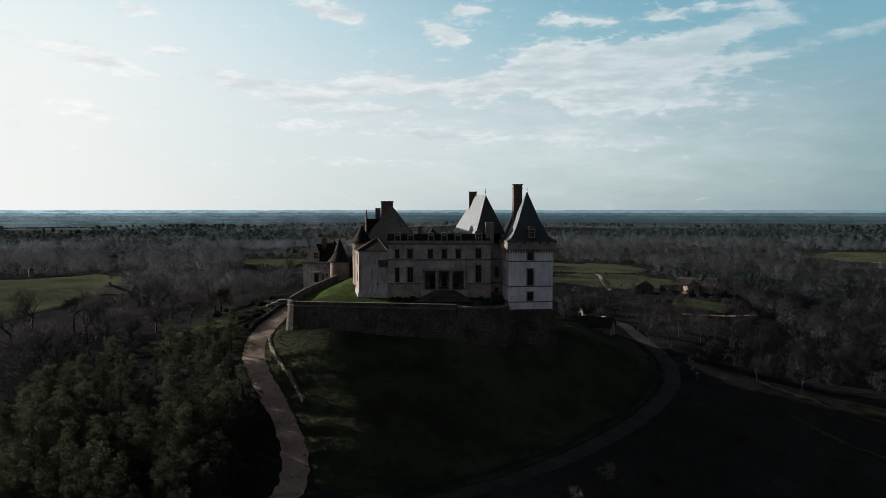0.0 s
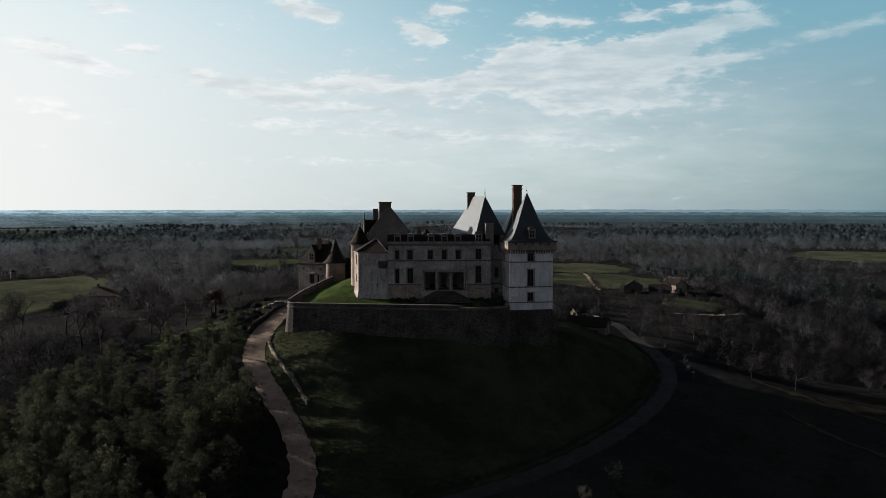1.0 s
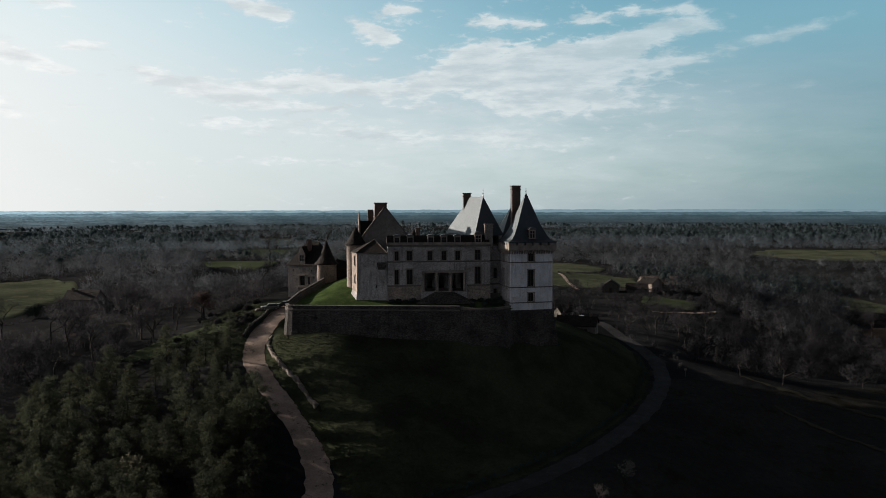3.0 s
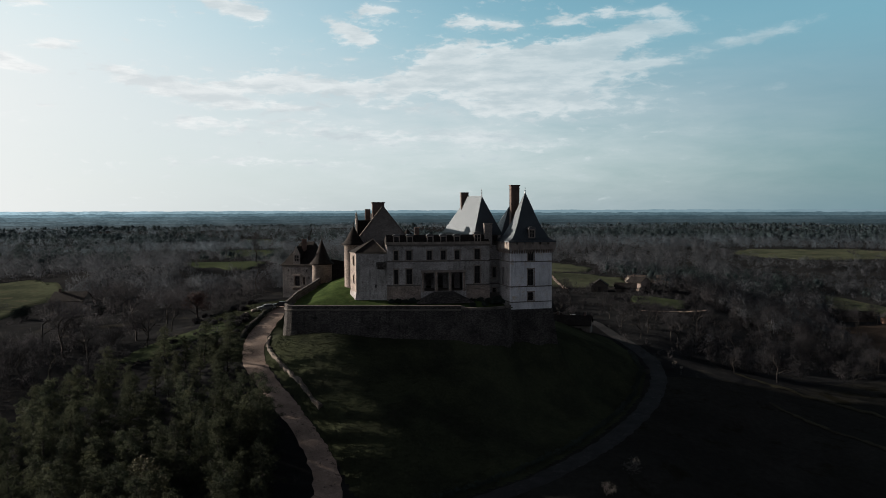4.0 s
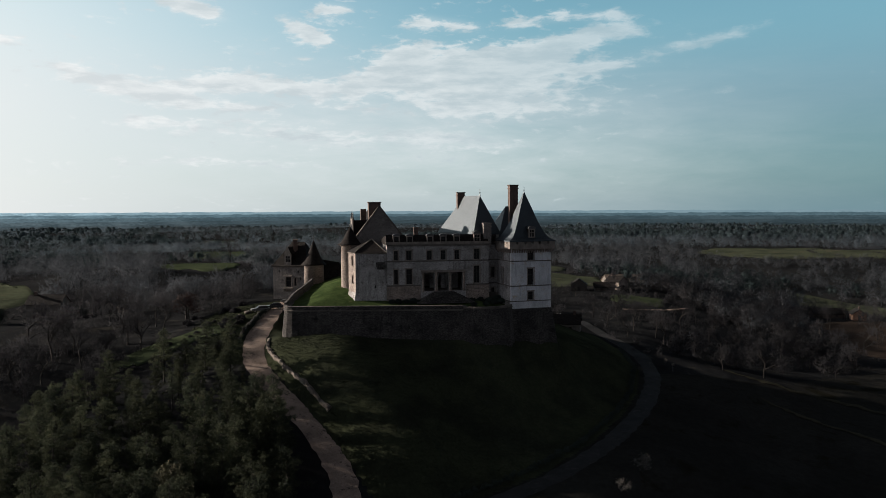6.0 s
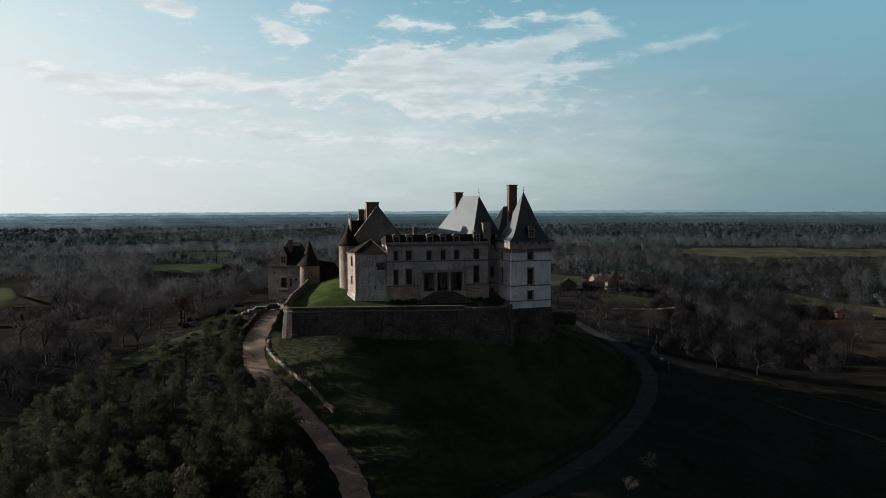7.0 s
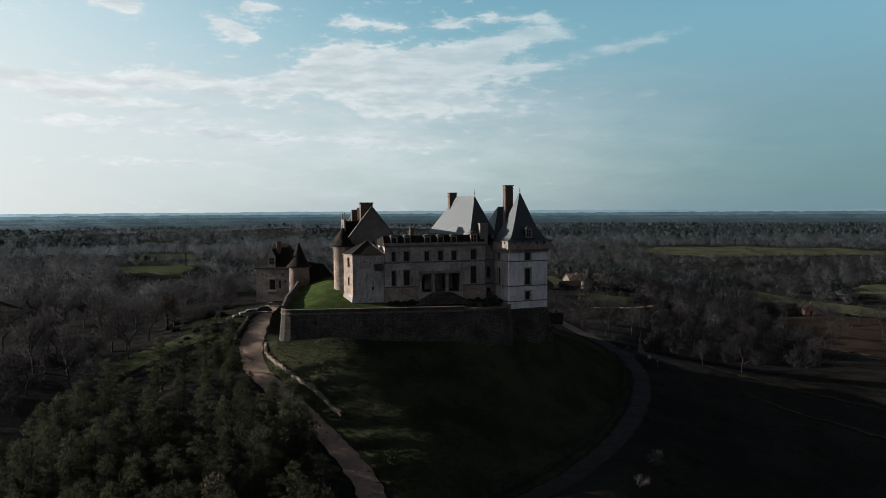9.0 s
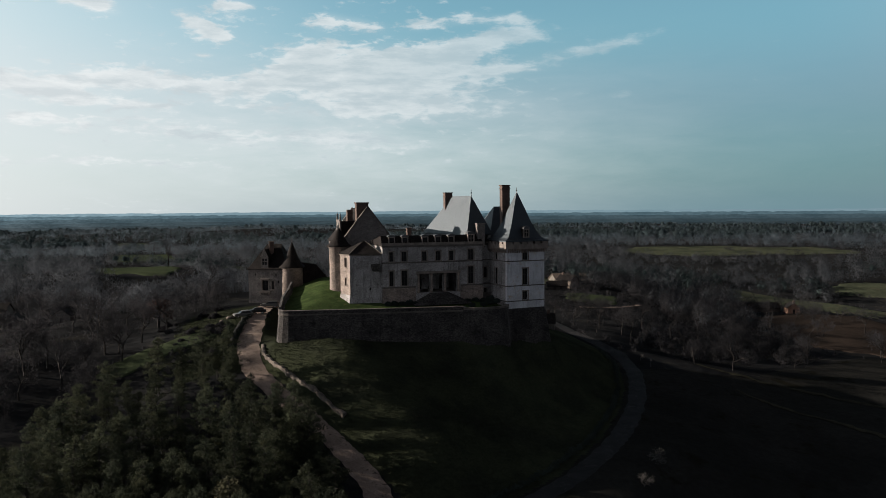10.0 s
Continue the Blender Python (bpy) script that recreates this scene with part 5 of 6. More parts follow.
def woods(name, label, count, seed, kind_mat, region, size, quads, upright, leaf, avoid=None, rounds=2, core=0.74):
    """Far woods: one mesh of many small clumped crowns."""
    rng = np.random.RandomState(seed)
    xs, ys = region(rng, count)
    keep = np.ones(len(xs), bool)
    if avoid is not None:
        keep = ~avoid(xs, ys)
    xs, ys = xs[keep], ys[keep]
    zs = height(xs, ys)
    n = len(xs)
    s = rng.uniform(*size, n) * (1.0 + 0.34 * np.clip(waves(xs / 34.0, ys / 34.0, 93), -1.2, 1.2))
    # lumpy crown shells
    bm = bmesh.new()
    bmesh.ops.create_icosphere(bm, subdivisions=rounds, radius=1.0)
    ball = np.array([p.co[:] for p in bm.verts])
    skin = np.array([[q.index for q in p.verts] for p in bm.faces])
    bm.free()
    lobes = rng.normal(size=(n, 6, 3))
    lobes[:, :, 2] = np.abs(lobes[:, :, 2])
    lobes /= np.linalg.norm(lobes, axis=2, keepdims=True)
    lump = np.clip(np.einsum("vk,nlk->nvl", ball, lobes), 0, 1).max(2) ** 5
    reach = core * (0.66 + 0.42 * lump + rng.normal(scale=0.05, size=lump.shape))[:, :, None]
    stretch = np.stack((rng.uniform(0.42, 0.58, n), rng.uniform(0.42, 0.58, n), rng.uniform(0.46, 0.64, n)), 1)
    foot = np.stack((xs, ys, zs), 1)
    shell = ball[None] * reach * (stretch * s[:, None])[:, None, :]
    shell[:, :, 2] = np.maximum(shell[:, :, 2] + 0.46 * s[:, None], 0.08 * s[:, None])
    shell = (shell + foot[:, None, :]).reshape(-1, 3)
    if upright >= 1:
        ball, skin, shell = ball[:0], skin[:0], shell[:0]
    skins = (skin[None] + (np.arange(n) * len(ball))[:, None, None]).reshape(-1, 3)
    # twigs and sprays that break the outline
    d = rng.normal(size=(n, quads, 3))
    d[:, :, 2] += 0.25
    d /= np.linalg.norm(d, axis=2, keepdims=True)
    swell = np.clip(np.einsum("nqk,nlk->nql", d, lobes), 0, 1).max(2)[:, :, None] ** 5
    rad = (0.66 + 0.42 * swell) * rng.uniform(0.66, 1.22, (n, quads, 1))
    c = d * rad * (stretch * s[:, None])[:, None, :]
    c[:, :, 2] = np.maximum(c[:, :, 2] + 0.46 * s[:, None], 0.05 * s[:, None])
    c += foot[:, None, :]
    out = d + rng.normal(size=(n, quads, 3)) * 0.35
    out /= np.linalg.norm(out, axis=2, keepdims=True)
    a = np.cross(out, rng.normal(size=(n, quads, 3)))
    a /= np.linalg.norm(a, axis=2, keepdims=True)
    a += np.array([0.0, 0.0, 0.7]) * upright
    a -= out * (a * out).sum(2, keepdims=True)
    a /= np.linalg.norm(a, axis=2, keepdims=True)
    b = np.cross(a, out)
    if upright >= 1:
        c = foot[:, None, :] + (c - foot[:, None, :]) * np.array([0.86, 0.86, 0.84])
        a = d * np.array([0.8, 0.8, 0.5]) + np.array([0.0, 0.0, 0.55]) + rng.normal(size=d.shape) * 0.5
        a /= np.linalg.norm(a, axis=2, keepdims=True)
        b = np.cross(a, rng.normal(size=d.shape))
        b /= np.linalg.norm(b, axis=2, keepdims=True)
    w = (leaf * s[:, None] * rng.uniform(0.6, 1.4, (n, quads)))[:, :, None]
    a, b = a * w, b * w * (0.6 if upright < 1 else 0.15)
    around = np.concatenate(((ball[None] + np.zeros((n, 1, 1))).reshape(-1, 3), np.repeat(d + rng.normal(size=d.shape) * 0.15, 3, 1).reshape(-1, 3), np.tile((0.0, -0.6, 0.3), (6 * n, 1)))) * 0.75 + np.array([0.0, 0.0, 0.85])
    v = np.stack((c - a + b, c - a - b, c + a), 2).reshape(-1, 3)
    f = np.concatenate((skins, np.arange(len(v)).reshape(-1, 3) + len(shell)))
    v = np.concatenate((shell, v))
    smooth = np.zeros(len(f) + 2 * n, bool)
    smooth[:len(skins)] = True
    # trunks
    tv = np.stack((xs, ys, zs), 1)
    o = np.array([[-0.014, 0, -0.05], [0.014, 0, -0.05], [0.0, 0, 0.7], [0, -0.014, -0.05], [0, 0.014, -0.05], [0, 0.0, 0.7]])
    t = (tv[:, None, :] + o[None] * s[:, None, None]).reshape(-1, 3)
    f = np.concatenate((f, np.arange(len(t)).reshape(-1, 3) + len(v)))
    v = np.concatenate((v, t))
    me = bpy.data.meshes.new(name)
    me.vertices.add(len(v))
    me.vertices.foreach_set("co", v.ravel())
    me.loops.add(len(f) * 3)
    me.loops.foreach_set("vertex_index", f.ravel().astype(np.int32))
    me.polygons.add(len(f))
    me.polygons.foreach_set("loop_start", np.arange(0, len(f) * 3, 3, dtype=np.int32))
    me.polygons.foreach_set("use_smooth", smooth)
    me.materials.append(kind_mat)
    me.update(calc_edges=True)
    me.normals_split_custom_set_from_vertices(around / np.linalg.norm(around, axis=1, keepdims=True))
    return tagged(new(name, me), label, "woods", kind="stuff")


FIELDS = [  # centre, half sizes, turn in degrees
    (-164, 268, 44, 72, 8, FIELD), (-84, 392, 19, 76, 12, GREENFIELD), (-92, 575, 22, 56, 8, GREENFIELD), (-122, 830, 16, 60, 8, GREENFIELD), (-59, 176, 13, 4, 22, GREENFIELD), (-42, 420, 16, 30, 4, GREENFIELD), (-600, 1140, 60, 170, 32, FIELD),
    (80, 398, 30, 44, -12, FIELD), (76, 330, 32, 22, -12, FIELD), (94, 273, 11, 6, -28, GREENFIELD), (300, 478, 62, 56, -8, FIELD), (355, 452, 40, 40, -8, FIELD), (203, 284, 11, 42, 16, FIELD), (258, 292, 20, 20, 10, FIELD), (172, 224, 28, 36, -14, PLOUGHED)]


def in_field(x, y, grow=1.0):
    hit = np.zeros(np.shape(x), bool)
    for cx, cy, a, b, turn, _ in FIELDS:
        c, s = math.cos(radians(turn)), math.sin(radians(turn))
        u, v = (x - cx) * c + (y - cy) * s, -(x - cx) * s + (y - cy) * c
        hit |= (np.abs(u / (a * grow)) ** 4 + np.abs(v / (b * grow)) ** 4) < 1
    return hit


def build_fields():
    for k, (cx, cy, a, b, turn, mat) in enumerate(FIELDS):
        n = 26
        bm = bmesh.new()
        rows = []
        for i in range(n + 1):
            row = []
            for j in range(n + 1):
                u, v = 2 * i / n - 1, 2 * j / n - 1
                e = 1 - 0.22 * (u * v) ** 2 + 0.07 * math.sin(5 * u + k) + 0.06 * math.sin(4 * v + 2 * k) + 0.03 * math.sin(13 * u + 9 * v)
                c, s = math.cos(radians(turn)), math.sin(radians(turn))
                row.append((cx + a * u * e * c - b * v * e * s, cy + a * u * e * s + b * v * e * c))
            rows.append(row)
        flat = [p for r in rows for p in r]
        zs = height([p[0] for p in flat], [p[1] for p in flat])
        vs = [bm.verts.new((p[0], p[1], z + (0.3 if 0 < i // (n + 1) < n and 0 < i % (n + 1) < n else -0.9))) for i, (p, z) in enumerate(zip(flat, zs))]
        for i in range(n):
            for j in range(n):
                bm.faces.new((vs[i * (n + 1) + j], vs[(i + 1) * (n + 1) + j], vs[(i + 1) * (n + 1) + j + 1], vs[i * (n + 1) + j + 1]))
        tagged(part("field", bm, mat, None, "", True), {"meadow": "pale winter meadow among woods", "sown_field": "bright green sown field", "bare_field": "brown ploughed field"}[mat.name], "field", kind="structure")


build_fields()


def hedgerows():
    """Scrubby hedges round the fields, one mesh."""
    rng = random.Random(77)
    verts, faces = [], []
    for k, (cx, cy, a, b, turn, _) in enumerate(FIELDS):
        if cy > 700:
            continue
        c, s = math.cos(radians(turn)), math.sin(radians(turn))
        n = int(2.2 * (a + b))
        for i in range(n):
            t = 2 * math.pi * i / n + rng.gauss(0, 0.01)
            q = (abs(math.cos(t)) ** 4 + abs(math.sin(t)) ** 4) ** -0.25
            u, v = a * q * math.cos(t) * 0.99, b * q * math.sin(t) * 0.99
            x, y = cx + u * c - v * s + rng.gauss(0, 0.6), cy + u * s + v * c + rng.gauss(0, 0.6)
            if math.sin(3 * t + k) > 0.75:
                continue
            r = rng.uniform(0.4, 0.95) if rng.random() < 0.9 else rng.uniform(1.2, 2.4)
            leaf_cloud(verts, faces, rng, Vector((x, y, h1(x, y) + 0.6 * r)), r, 34, 0.2 + 0.08 * r, 0.9)
    tagged(mesh_object("hedgerow", verts, faces, TWIG), "low brown winter hedgerows between the fields", "hedge", kind="stuff")


hedgerows()


def ring_region(r0, r1, half):
    def f(rng, n):
        a = rng.uniform(-half, half, n) + radians(8)
        r = np.exp(rng.uniform(math.log(r0), math.log(r1), n))
        return r * np.sin(a), r * np.cos(a)
    return f


def open_view(x, y):
    """Fields, and the low margins on their near side."""
    r = np.hypot(x, y)
    hit = in_field(x, y, 1.05)
    for d in (10, 22, 36):
        hit |= in_field(x * (1 + d / r), y * (1 + d / r), 0.9)
    return hit


def near_avoid(x, y):
    d, _ = seg_dist(x, y, FOOT_LINE)
    g = waves(x / 75.0, y / 75.0, 31)
    return open_view(x, y) | inside(x, y, FOOT_LINE) | (d < 24) | (g > 0.75) | (((x + 104) / 32) ** 2 + ((y - 238) / 28) ** 2 < 1) | (((x - 84) / 34) ** 2 + ((y - 265) / 45) ** 2 < 1)


def copse(x, y):
    return near_avoid(x, y) | (waves(x / 110.0, y / 110.0, 41) < 0.05)


def far_avoid(x, y):
    return in_field(x, y, 1.05) | (waves(x / 190.0, y / 190.0, 71) > 0.85)


# the farther the woods, the stronger the haze in their material's colour
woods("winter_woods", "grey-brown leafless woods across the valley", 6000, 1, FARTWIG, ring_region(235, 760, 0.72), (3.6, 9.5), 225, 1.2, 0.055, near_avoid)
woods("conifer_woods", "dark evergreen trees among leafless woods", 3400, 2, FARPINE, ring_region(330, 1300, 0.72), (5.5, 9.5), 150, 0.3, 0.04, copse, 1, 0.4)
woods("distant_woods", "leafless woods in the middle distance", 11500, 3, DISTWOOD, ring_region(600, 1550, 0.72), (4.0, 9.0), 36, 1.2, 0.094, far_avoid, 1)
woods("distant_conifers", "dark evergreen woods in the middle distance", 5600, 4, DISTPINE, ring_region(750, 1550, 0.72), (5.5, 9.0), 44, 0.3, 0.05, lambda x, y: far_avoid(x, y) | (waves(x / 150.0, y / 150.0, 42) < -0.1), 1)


def box_region(x0, x1, y0, y1):
    return lambda rng, n: (rng.uniform(x0, x1, n), rng.uniform(y0, y1, n))


def thicket_avoid(x, y):
    d, _ = seg_dist(x, y, FOOT_LINE)
    farm = (((x + 103) / 21) ** 2 + ((y - 232) / 23) ** 2 < 1) | (((x + 66) / 7) ** 2 + ((y - 220) / 9) ** 2 < 1) | (((x - 80) / 36) ** 2 + ((y - 252) / 50) ** 2 < 1)
    return farm | open_view(x, y) | inside(x, y, FOOT_LINE) | (d < 13) | (waves(x / 30.0, y / 30.0, 51) > 0.9) | ((x < 0) & (y < 172) & (x > -88 + 0.35 * (172 - y))) | ((x < 0) & (x > -68) & (y < 198)) | ((x > 0) & (y < 190 - 0.1 * (x - 60)))


woods("thicket", "tangled leafless thicket of grey-brown trees", 1150, 5, TWIG, box_region(-190, -44, 120, 290), (3.0, 7.5), 300, 1.2, 0.05, thicket_avoid)
woods("thicket", "tangled leafless thicket of grey-brown trees", 700, 6, TWIG, box_region(40, 230, 172, 300), (5.0, 9.5), 420, 1.2, 0.05, thicket_avoid)
woods("thicket", "low brown scrub and brambles on open ground", 500, 8, TWIG, box_region(58, 150, 192, 300), (1.3, 3.2), 90, 1.2, 0.12, lambda x, y: in_field(x, y, 1.0) | (waves(x / 22.0, y / 22.0, 57) > 0.5))


# ---- walls, hedges and grass on the hill ----
def ground_wall(name, line, high, half, mat, label, seed=3):
    """A rough dry-stone wall that follows the ground."""
    rng = random.Random(seed)
    pts = []
    for a, b in zip(line, line[1:]):
        n = max(2, int(math.hypot(b[0] - a[0], b[1] - a[1]) / 0.6))
        pts += [(a[0] + (b[0] - a[0]) * i / n, a[1] + (b[1] - a[1]) * i / n) for i in range(n)]
    pts.append(line[-1])
    ns = miter(pts)
    zs = height([p[0] for p in pts], [p[1] for p in pts])
    verts, faces = [], []
    for p, m, z in zip(pts, ns, zs):
        top = z + high * rng.uniform(0.45, 1.35)
        w = half * rng.uniform(0.6, 1.5)
        for o, h in ((-w * 1.25, z - 1.2), (-w, top - 0.08), (-w * 0.5, top), (w * 0.5, top), (w, top - 0.08), (w * 1.25, z - 1.2)):
            verts.append((p[0] + m.x * o, p[1] + m.y * o, h + rng.uniform(-0.04, 0.04)))
    for i in range(len(pts) - 1):
        for s in range(5):
            q = i * 6 + s
            faces.append((q, q + 1, q + 7, q + 6))
    faces += [(0, 1, 2, 3, 4, 5), tuple(len(verts) - 1 - i for i in range(6))]
    return tagged(mesh_object(name, verts, faces, mat), label, "wall")


DRYSTONE = material("dry_stone", (0.15, 0.125, 0.105), (0.06, 0.055, 0.05), 0.95, 0.8, 3.5, 1.0, 0.3, (0.07, 0.065, 0.05))
ground_wall("stone_wall", [(-38.2, 169.5), (-38.3, 165), (-37.0, 160.5), (-34.6, 155.4), (-31.4, 149.6), (-28.0, 143.4), (-26.2, 140.2)], 0.5, 0.28, DRYSTONE, "low pale dry-stone wall beside the gravel lane")
ground_wall("stone_wall", [(-39.0, 192.0), (-41.5, 186), (-43.2, 179), (-44.6, 171)], 0.8, 0.35, RUBBLE, "low dark stone wall along the lane's outer edge", 9)


def hedge(line, r, mat, label, seed, name="hedge"):
    rng = random.Random(seed)
    verts, faces = [], []
    for a, b in zip(line, line[1:]):
        n = int(math.hypot(b[0] - a[0], b[1] - a[1]) / (0.75 * r))
        for i in range(n):
            x, y = a[0] + (b[0] - a[0]) * i / n + rng.gauss(0, 0.25), a[1] + (b[1] - a[1]) * i / n + rng.gauss(0, 0.25)
            leaf_cloud(verts, faces, rng, Vector((x, y, h1(x, y) + r * rng.uniform(0.3, 0.8))), r * rng.uniform(0.7, 1.2), 70, 0.15, 0.8)
    return tagged(mesh_object(name, verts, faces, mat), label, "hedge", kind="stuff")


hedge([(54.2, 196), (52.0, 182), (45.0, 168.5), (36.0, 155.2), (23.0, 140.4), (8.0, 127.6), (-8.0, 117.8)], 0.7, EVERGREEN, "dark ragged hedge along the hill foot", 5)
hedge([(-44.5, 170), (-42.8, 178), (-40.6, 186), (-38.4, 192)], 0.8, EVERGREEN, "dark hedge above the lane", 6)


def tufts(count, seed, region, mat, label, on_hill=True):
    rng = np.random.RandomState(seed)
    x, y = rng.uniform(region[0], region[1], count), rng.uniform(region[2], region[3], count)
    ok = (inside(x, y, FOOT_LINE) == on_hill) & ~inside(x, y, WALL_LINE)
    dw, _ = seg_dist(x, y, WALL_LINE)
    ok &= dw > 0.9
    x, y = x[ok], y[ok]
    z = height(x, y)
    n, b = len(x), 5
    base = np.stack((x, y, z), 1)[:, None, :] + np.concatenate((rng.normal(scale=0.16, size=(n, b, 2)), np.full((n, b, 1), -0.04)), 2)
    tip = base + np.concatenate((rng.normal(scale=0.16, size=(n, b, 2)), rng.uniform(0.05, 0.16, (n, b, 1))), 2)
    ang = rng.uniform(0, 6.28, (n, b))
    side = np.stack((np.cos(ang), np.sin(ang), np.zeros((n, b))), 2) * 0.07
    v = np.stack((base - side, base + side, tip), 2).reshape(-1, 3)
    f = np.arange(len(v)).reshape(-1, 3)
    tagged(mesh_object("grass", v.tolist(), f.tolist(), mat), label, "grass", kind="stuff")


tufts(30000, 3, (-42, 4, 118, 166), GRASS, "rough tussocky winter grass on the hillside")
tufts(16000, 4, (4, 56, 124, 190), GRASS, "rough tussocky winter grass on the shaded hillside")

tufts(5000, 6, (-56, -41, 160, 200), GRASS, "rough grass on the bank beside the lane", False)

# ---- scrub and boulders on the bank ----
random.seed(21)
scrub = make_bush(66, 1.0, TWIG, "scrub_bush", "tangled brown winter scrub beside the lane", "bush", "scrub by the lane")
for i in range(46):
    if i < 26:
        x, y = random.uniform(-60, -45), random.uniform(158, 204)
    else:
        x, y = random.uniform(-22, -6) + (i - 26) * 1.2, 0
        y = 118 + 0.62 * max(0, x + 8) - 3 + random.uniform(-1.5, 0.5)
        if inside(np.array([x]), np.array([y]), FOOT_LINE)[0] is False:
            continue
    if road_gap(x, y) < 3.4:
        continue
    scaled_copy(scrub, x, y, random.uniform(0.5, 1.5), random.uniform(0, 6.28))
retire([scrub])


def boulder(x, y, r, seed):
    rng = random.Random(seed)
    bm = bmesh.new()
    bmesh.ops.create_icosphere(bm, subdivisions=2, radius=r)
    z = h1(x, y)
    for v in bm.verts:
        v.co *= rng.uniform(0.82, 1.12)
        v.co.z *= 0.6
        v.co += Vector((x, y, z + 0.15 * r))
    tagged(part("boulder", bm, DRYSTONE), "pale weathered boulder on the grass bank", "rock", "boulders on the bank")


for i, (x, y, r) in enumerate(((-44.2, 190.2, 0.9), (-46.0, 188.6, 0.6), (-42.6, 193.6, 0.5), (-45.4, 184.0, 0.7), (-48.2, 186.2, 0.8), (-47.0, 180.0, 0.5))):
    boulder(x, y, r, i)

# ---- shrubs on the terrace ----
random.seed(12)
shrub = make_bush(61, 1.0, EVERGREEN, "shrub", "dark evergreen shrub against the castle wall", "bush", "shrubs on the terrace")
for x, y, s, z in ((-11.5, 168.8, 0.9, -2.0), (-10.0, 168.6, 1.1, -2.0), (-8.4, 168.5, 0.9, -2.0), (-6.9, 168.2, 1.2, -2.0), (-5.6, 167.6, 0.8, -2.0), (6.6, 168.2, 1.0, -2.1), (8.4, 168.4, 1.2, -2.1), (10.2, 168.2, 1.0, -2.1),
                   (12.2, 168.8, 1.3, -2.1), (13.4, 171.0, 1.2, -2.1), (12.8, 166.4, 1.1, -2.2), (10.9, 165.2, 1.0, -2.2), (8.6, 163.6, 0.9, -2.3), (5.8, 162.8, 0.9, -2.3), (12.4, 174.0, 1.3, -2.1), (-20.3, 181.6, 0.45, -1.7)):
    scaled_copy(shrub, x, y, s, random.uniform(0, 6.28), z)
retire([shrub])

# ---- single trees and bushes ----
pale = make_bare(201, 5.0, "pale leafless bush catching the light", PALETWIG, 2.0, "pale bushes by the road", 4)
scaled_copy(pale, 27.2, 126.6, 1.05, 0.6, h1(27.2, 126.6) - 1.5)
scaled_copy(pale, 21.0, 119.0, 0.8, 2.2, h1(21.0, 119.0) - 1.1)
scaled_copy(pale, 61.9, 185.6, 0.42, 1.0)
retire([pale])
poplar = make_bare(207, 13.0, "tall slim pale leafless poplar", None, 0.45, "bare poplars", 4)
scaled_copy(poplar, 46.5, 254, 0.9, 0.4)
scaled_copy(poplar, -66, 372, 1.0, 1.4)
retire([poplar])
red = make_bush(71, 3.6, RUSSET, "russet_tree", "broad tree still holding russet-brown leaves", "tree")
red.location = (-60.5, 203.5, h1(-60.5, 203.5) + 2.6)
red.scale = (1.35, 1.35, 1.25)
trunk_v, trunk_f = [], []
tube(trunk_v, trunk_f, Vector((0, 0, -4.2)), Vector((0, 0, 0.4)), 0.3, 0.18, 7)
mesh_object("trunk", trunk_v, trunk_f, BARK, red)
ball = make_bush(72, 4.0, EVERGREEN, "round_tree", "large dark rounded evergreen tree beside a farm", "tree")
ball.location = (-117.5, 237, h1(-117.5, 237) + 0.4)
ball2 = make_bush(73, 2.6, EVERGREEN, "evergreen_tree", "dark evergreen tree beside stone farm buildings", "tree")
ball2.location = (-98, 246, h1(-98, 246) + 1.0)


# ---- houses in the valley ----
OLDWALL = material("farm_render", (0.13, 0.12, 0.105), (0.09, 0.082, 0.073), 0.95, 0.4, 3.0, 0.3, 0.4)
PINKWALL = material("ochre_render", (0.28, 0.165, 0.115), (0.22, 0.13, 0.09), 0.95, 0.4, 3.0, 0.3, 0.3)
PALEROOF = material("pale_roof_tile", (0.13, 0.10, 0.078), (0.09, 0.072, 0.058), 0.9, 0.4, 4.0, 0.5, 0.2)


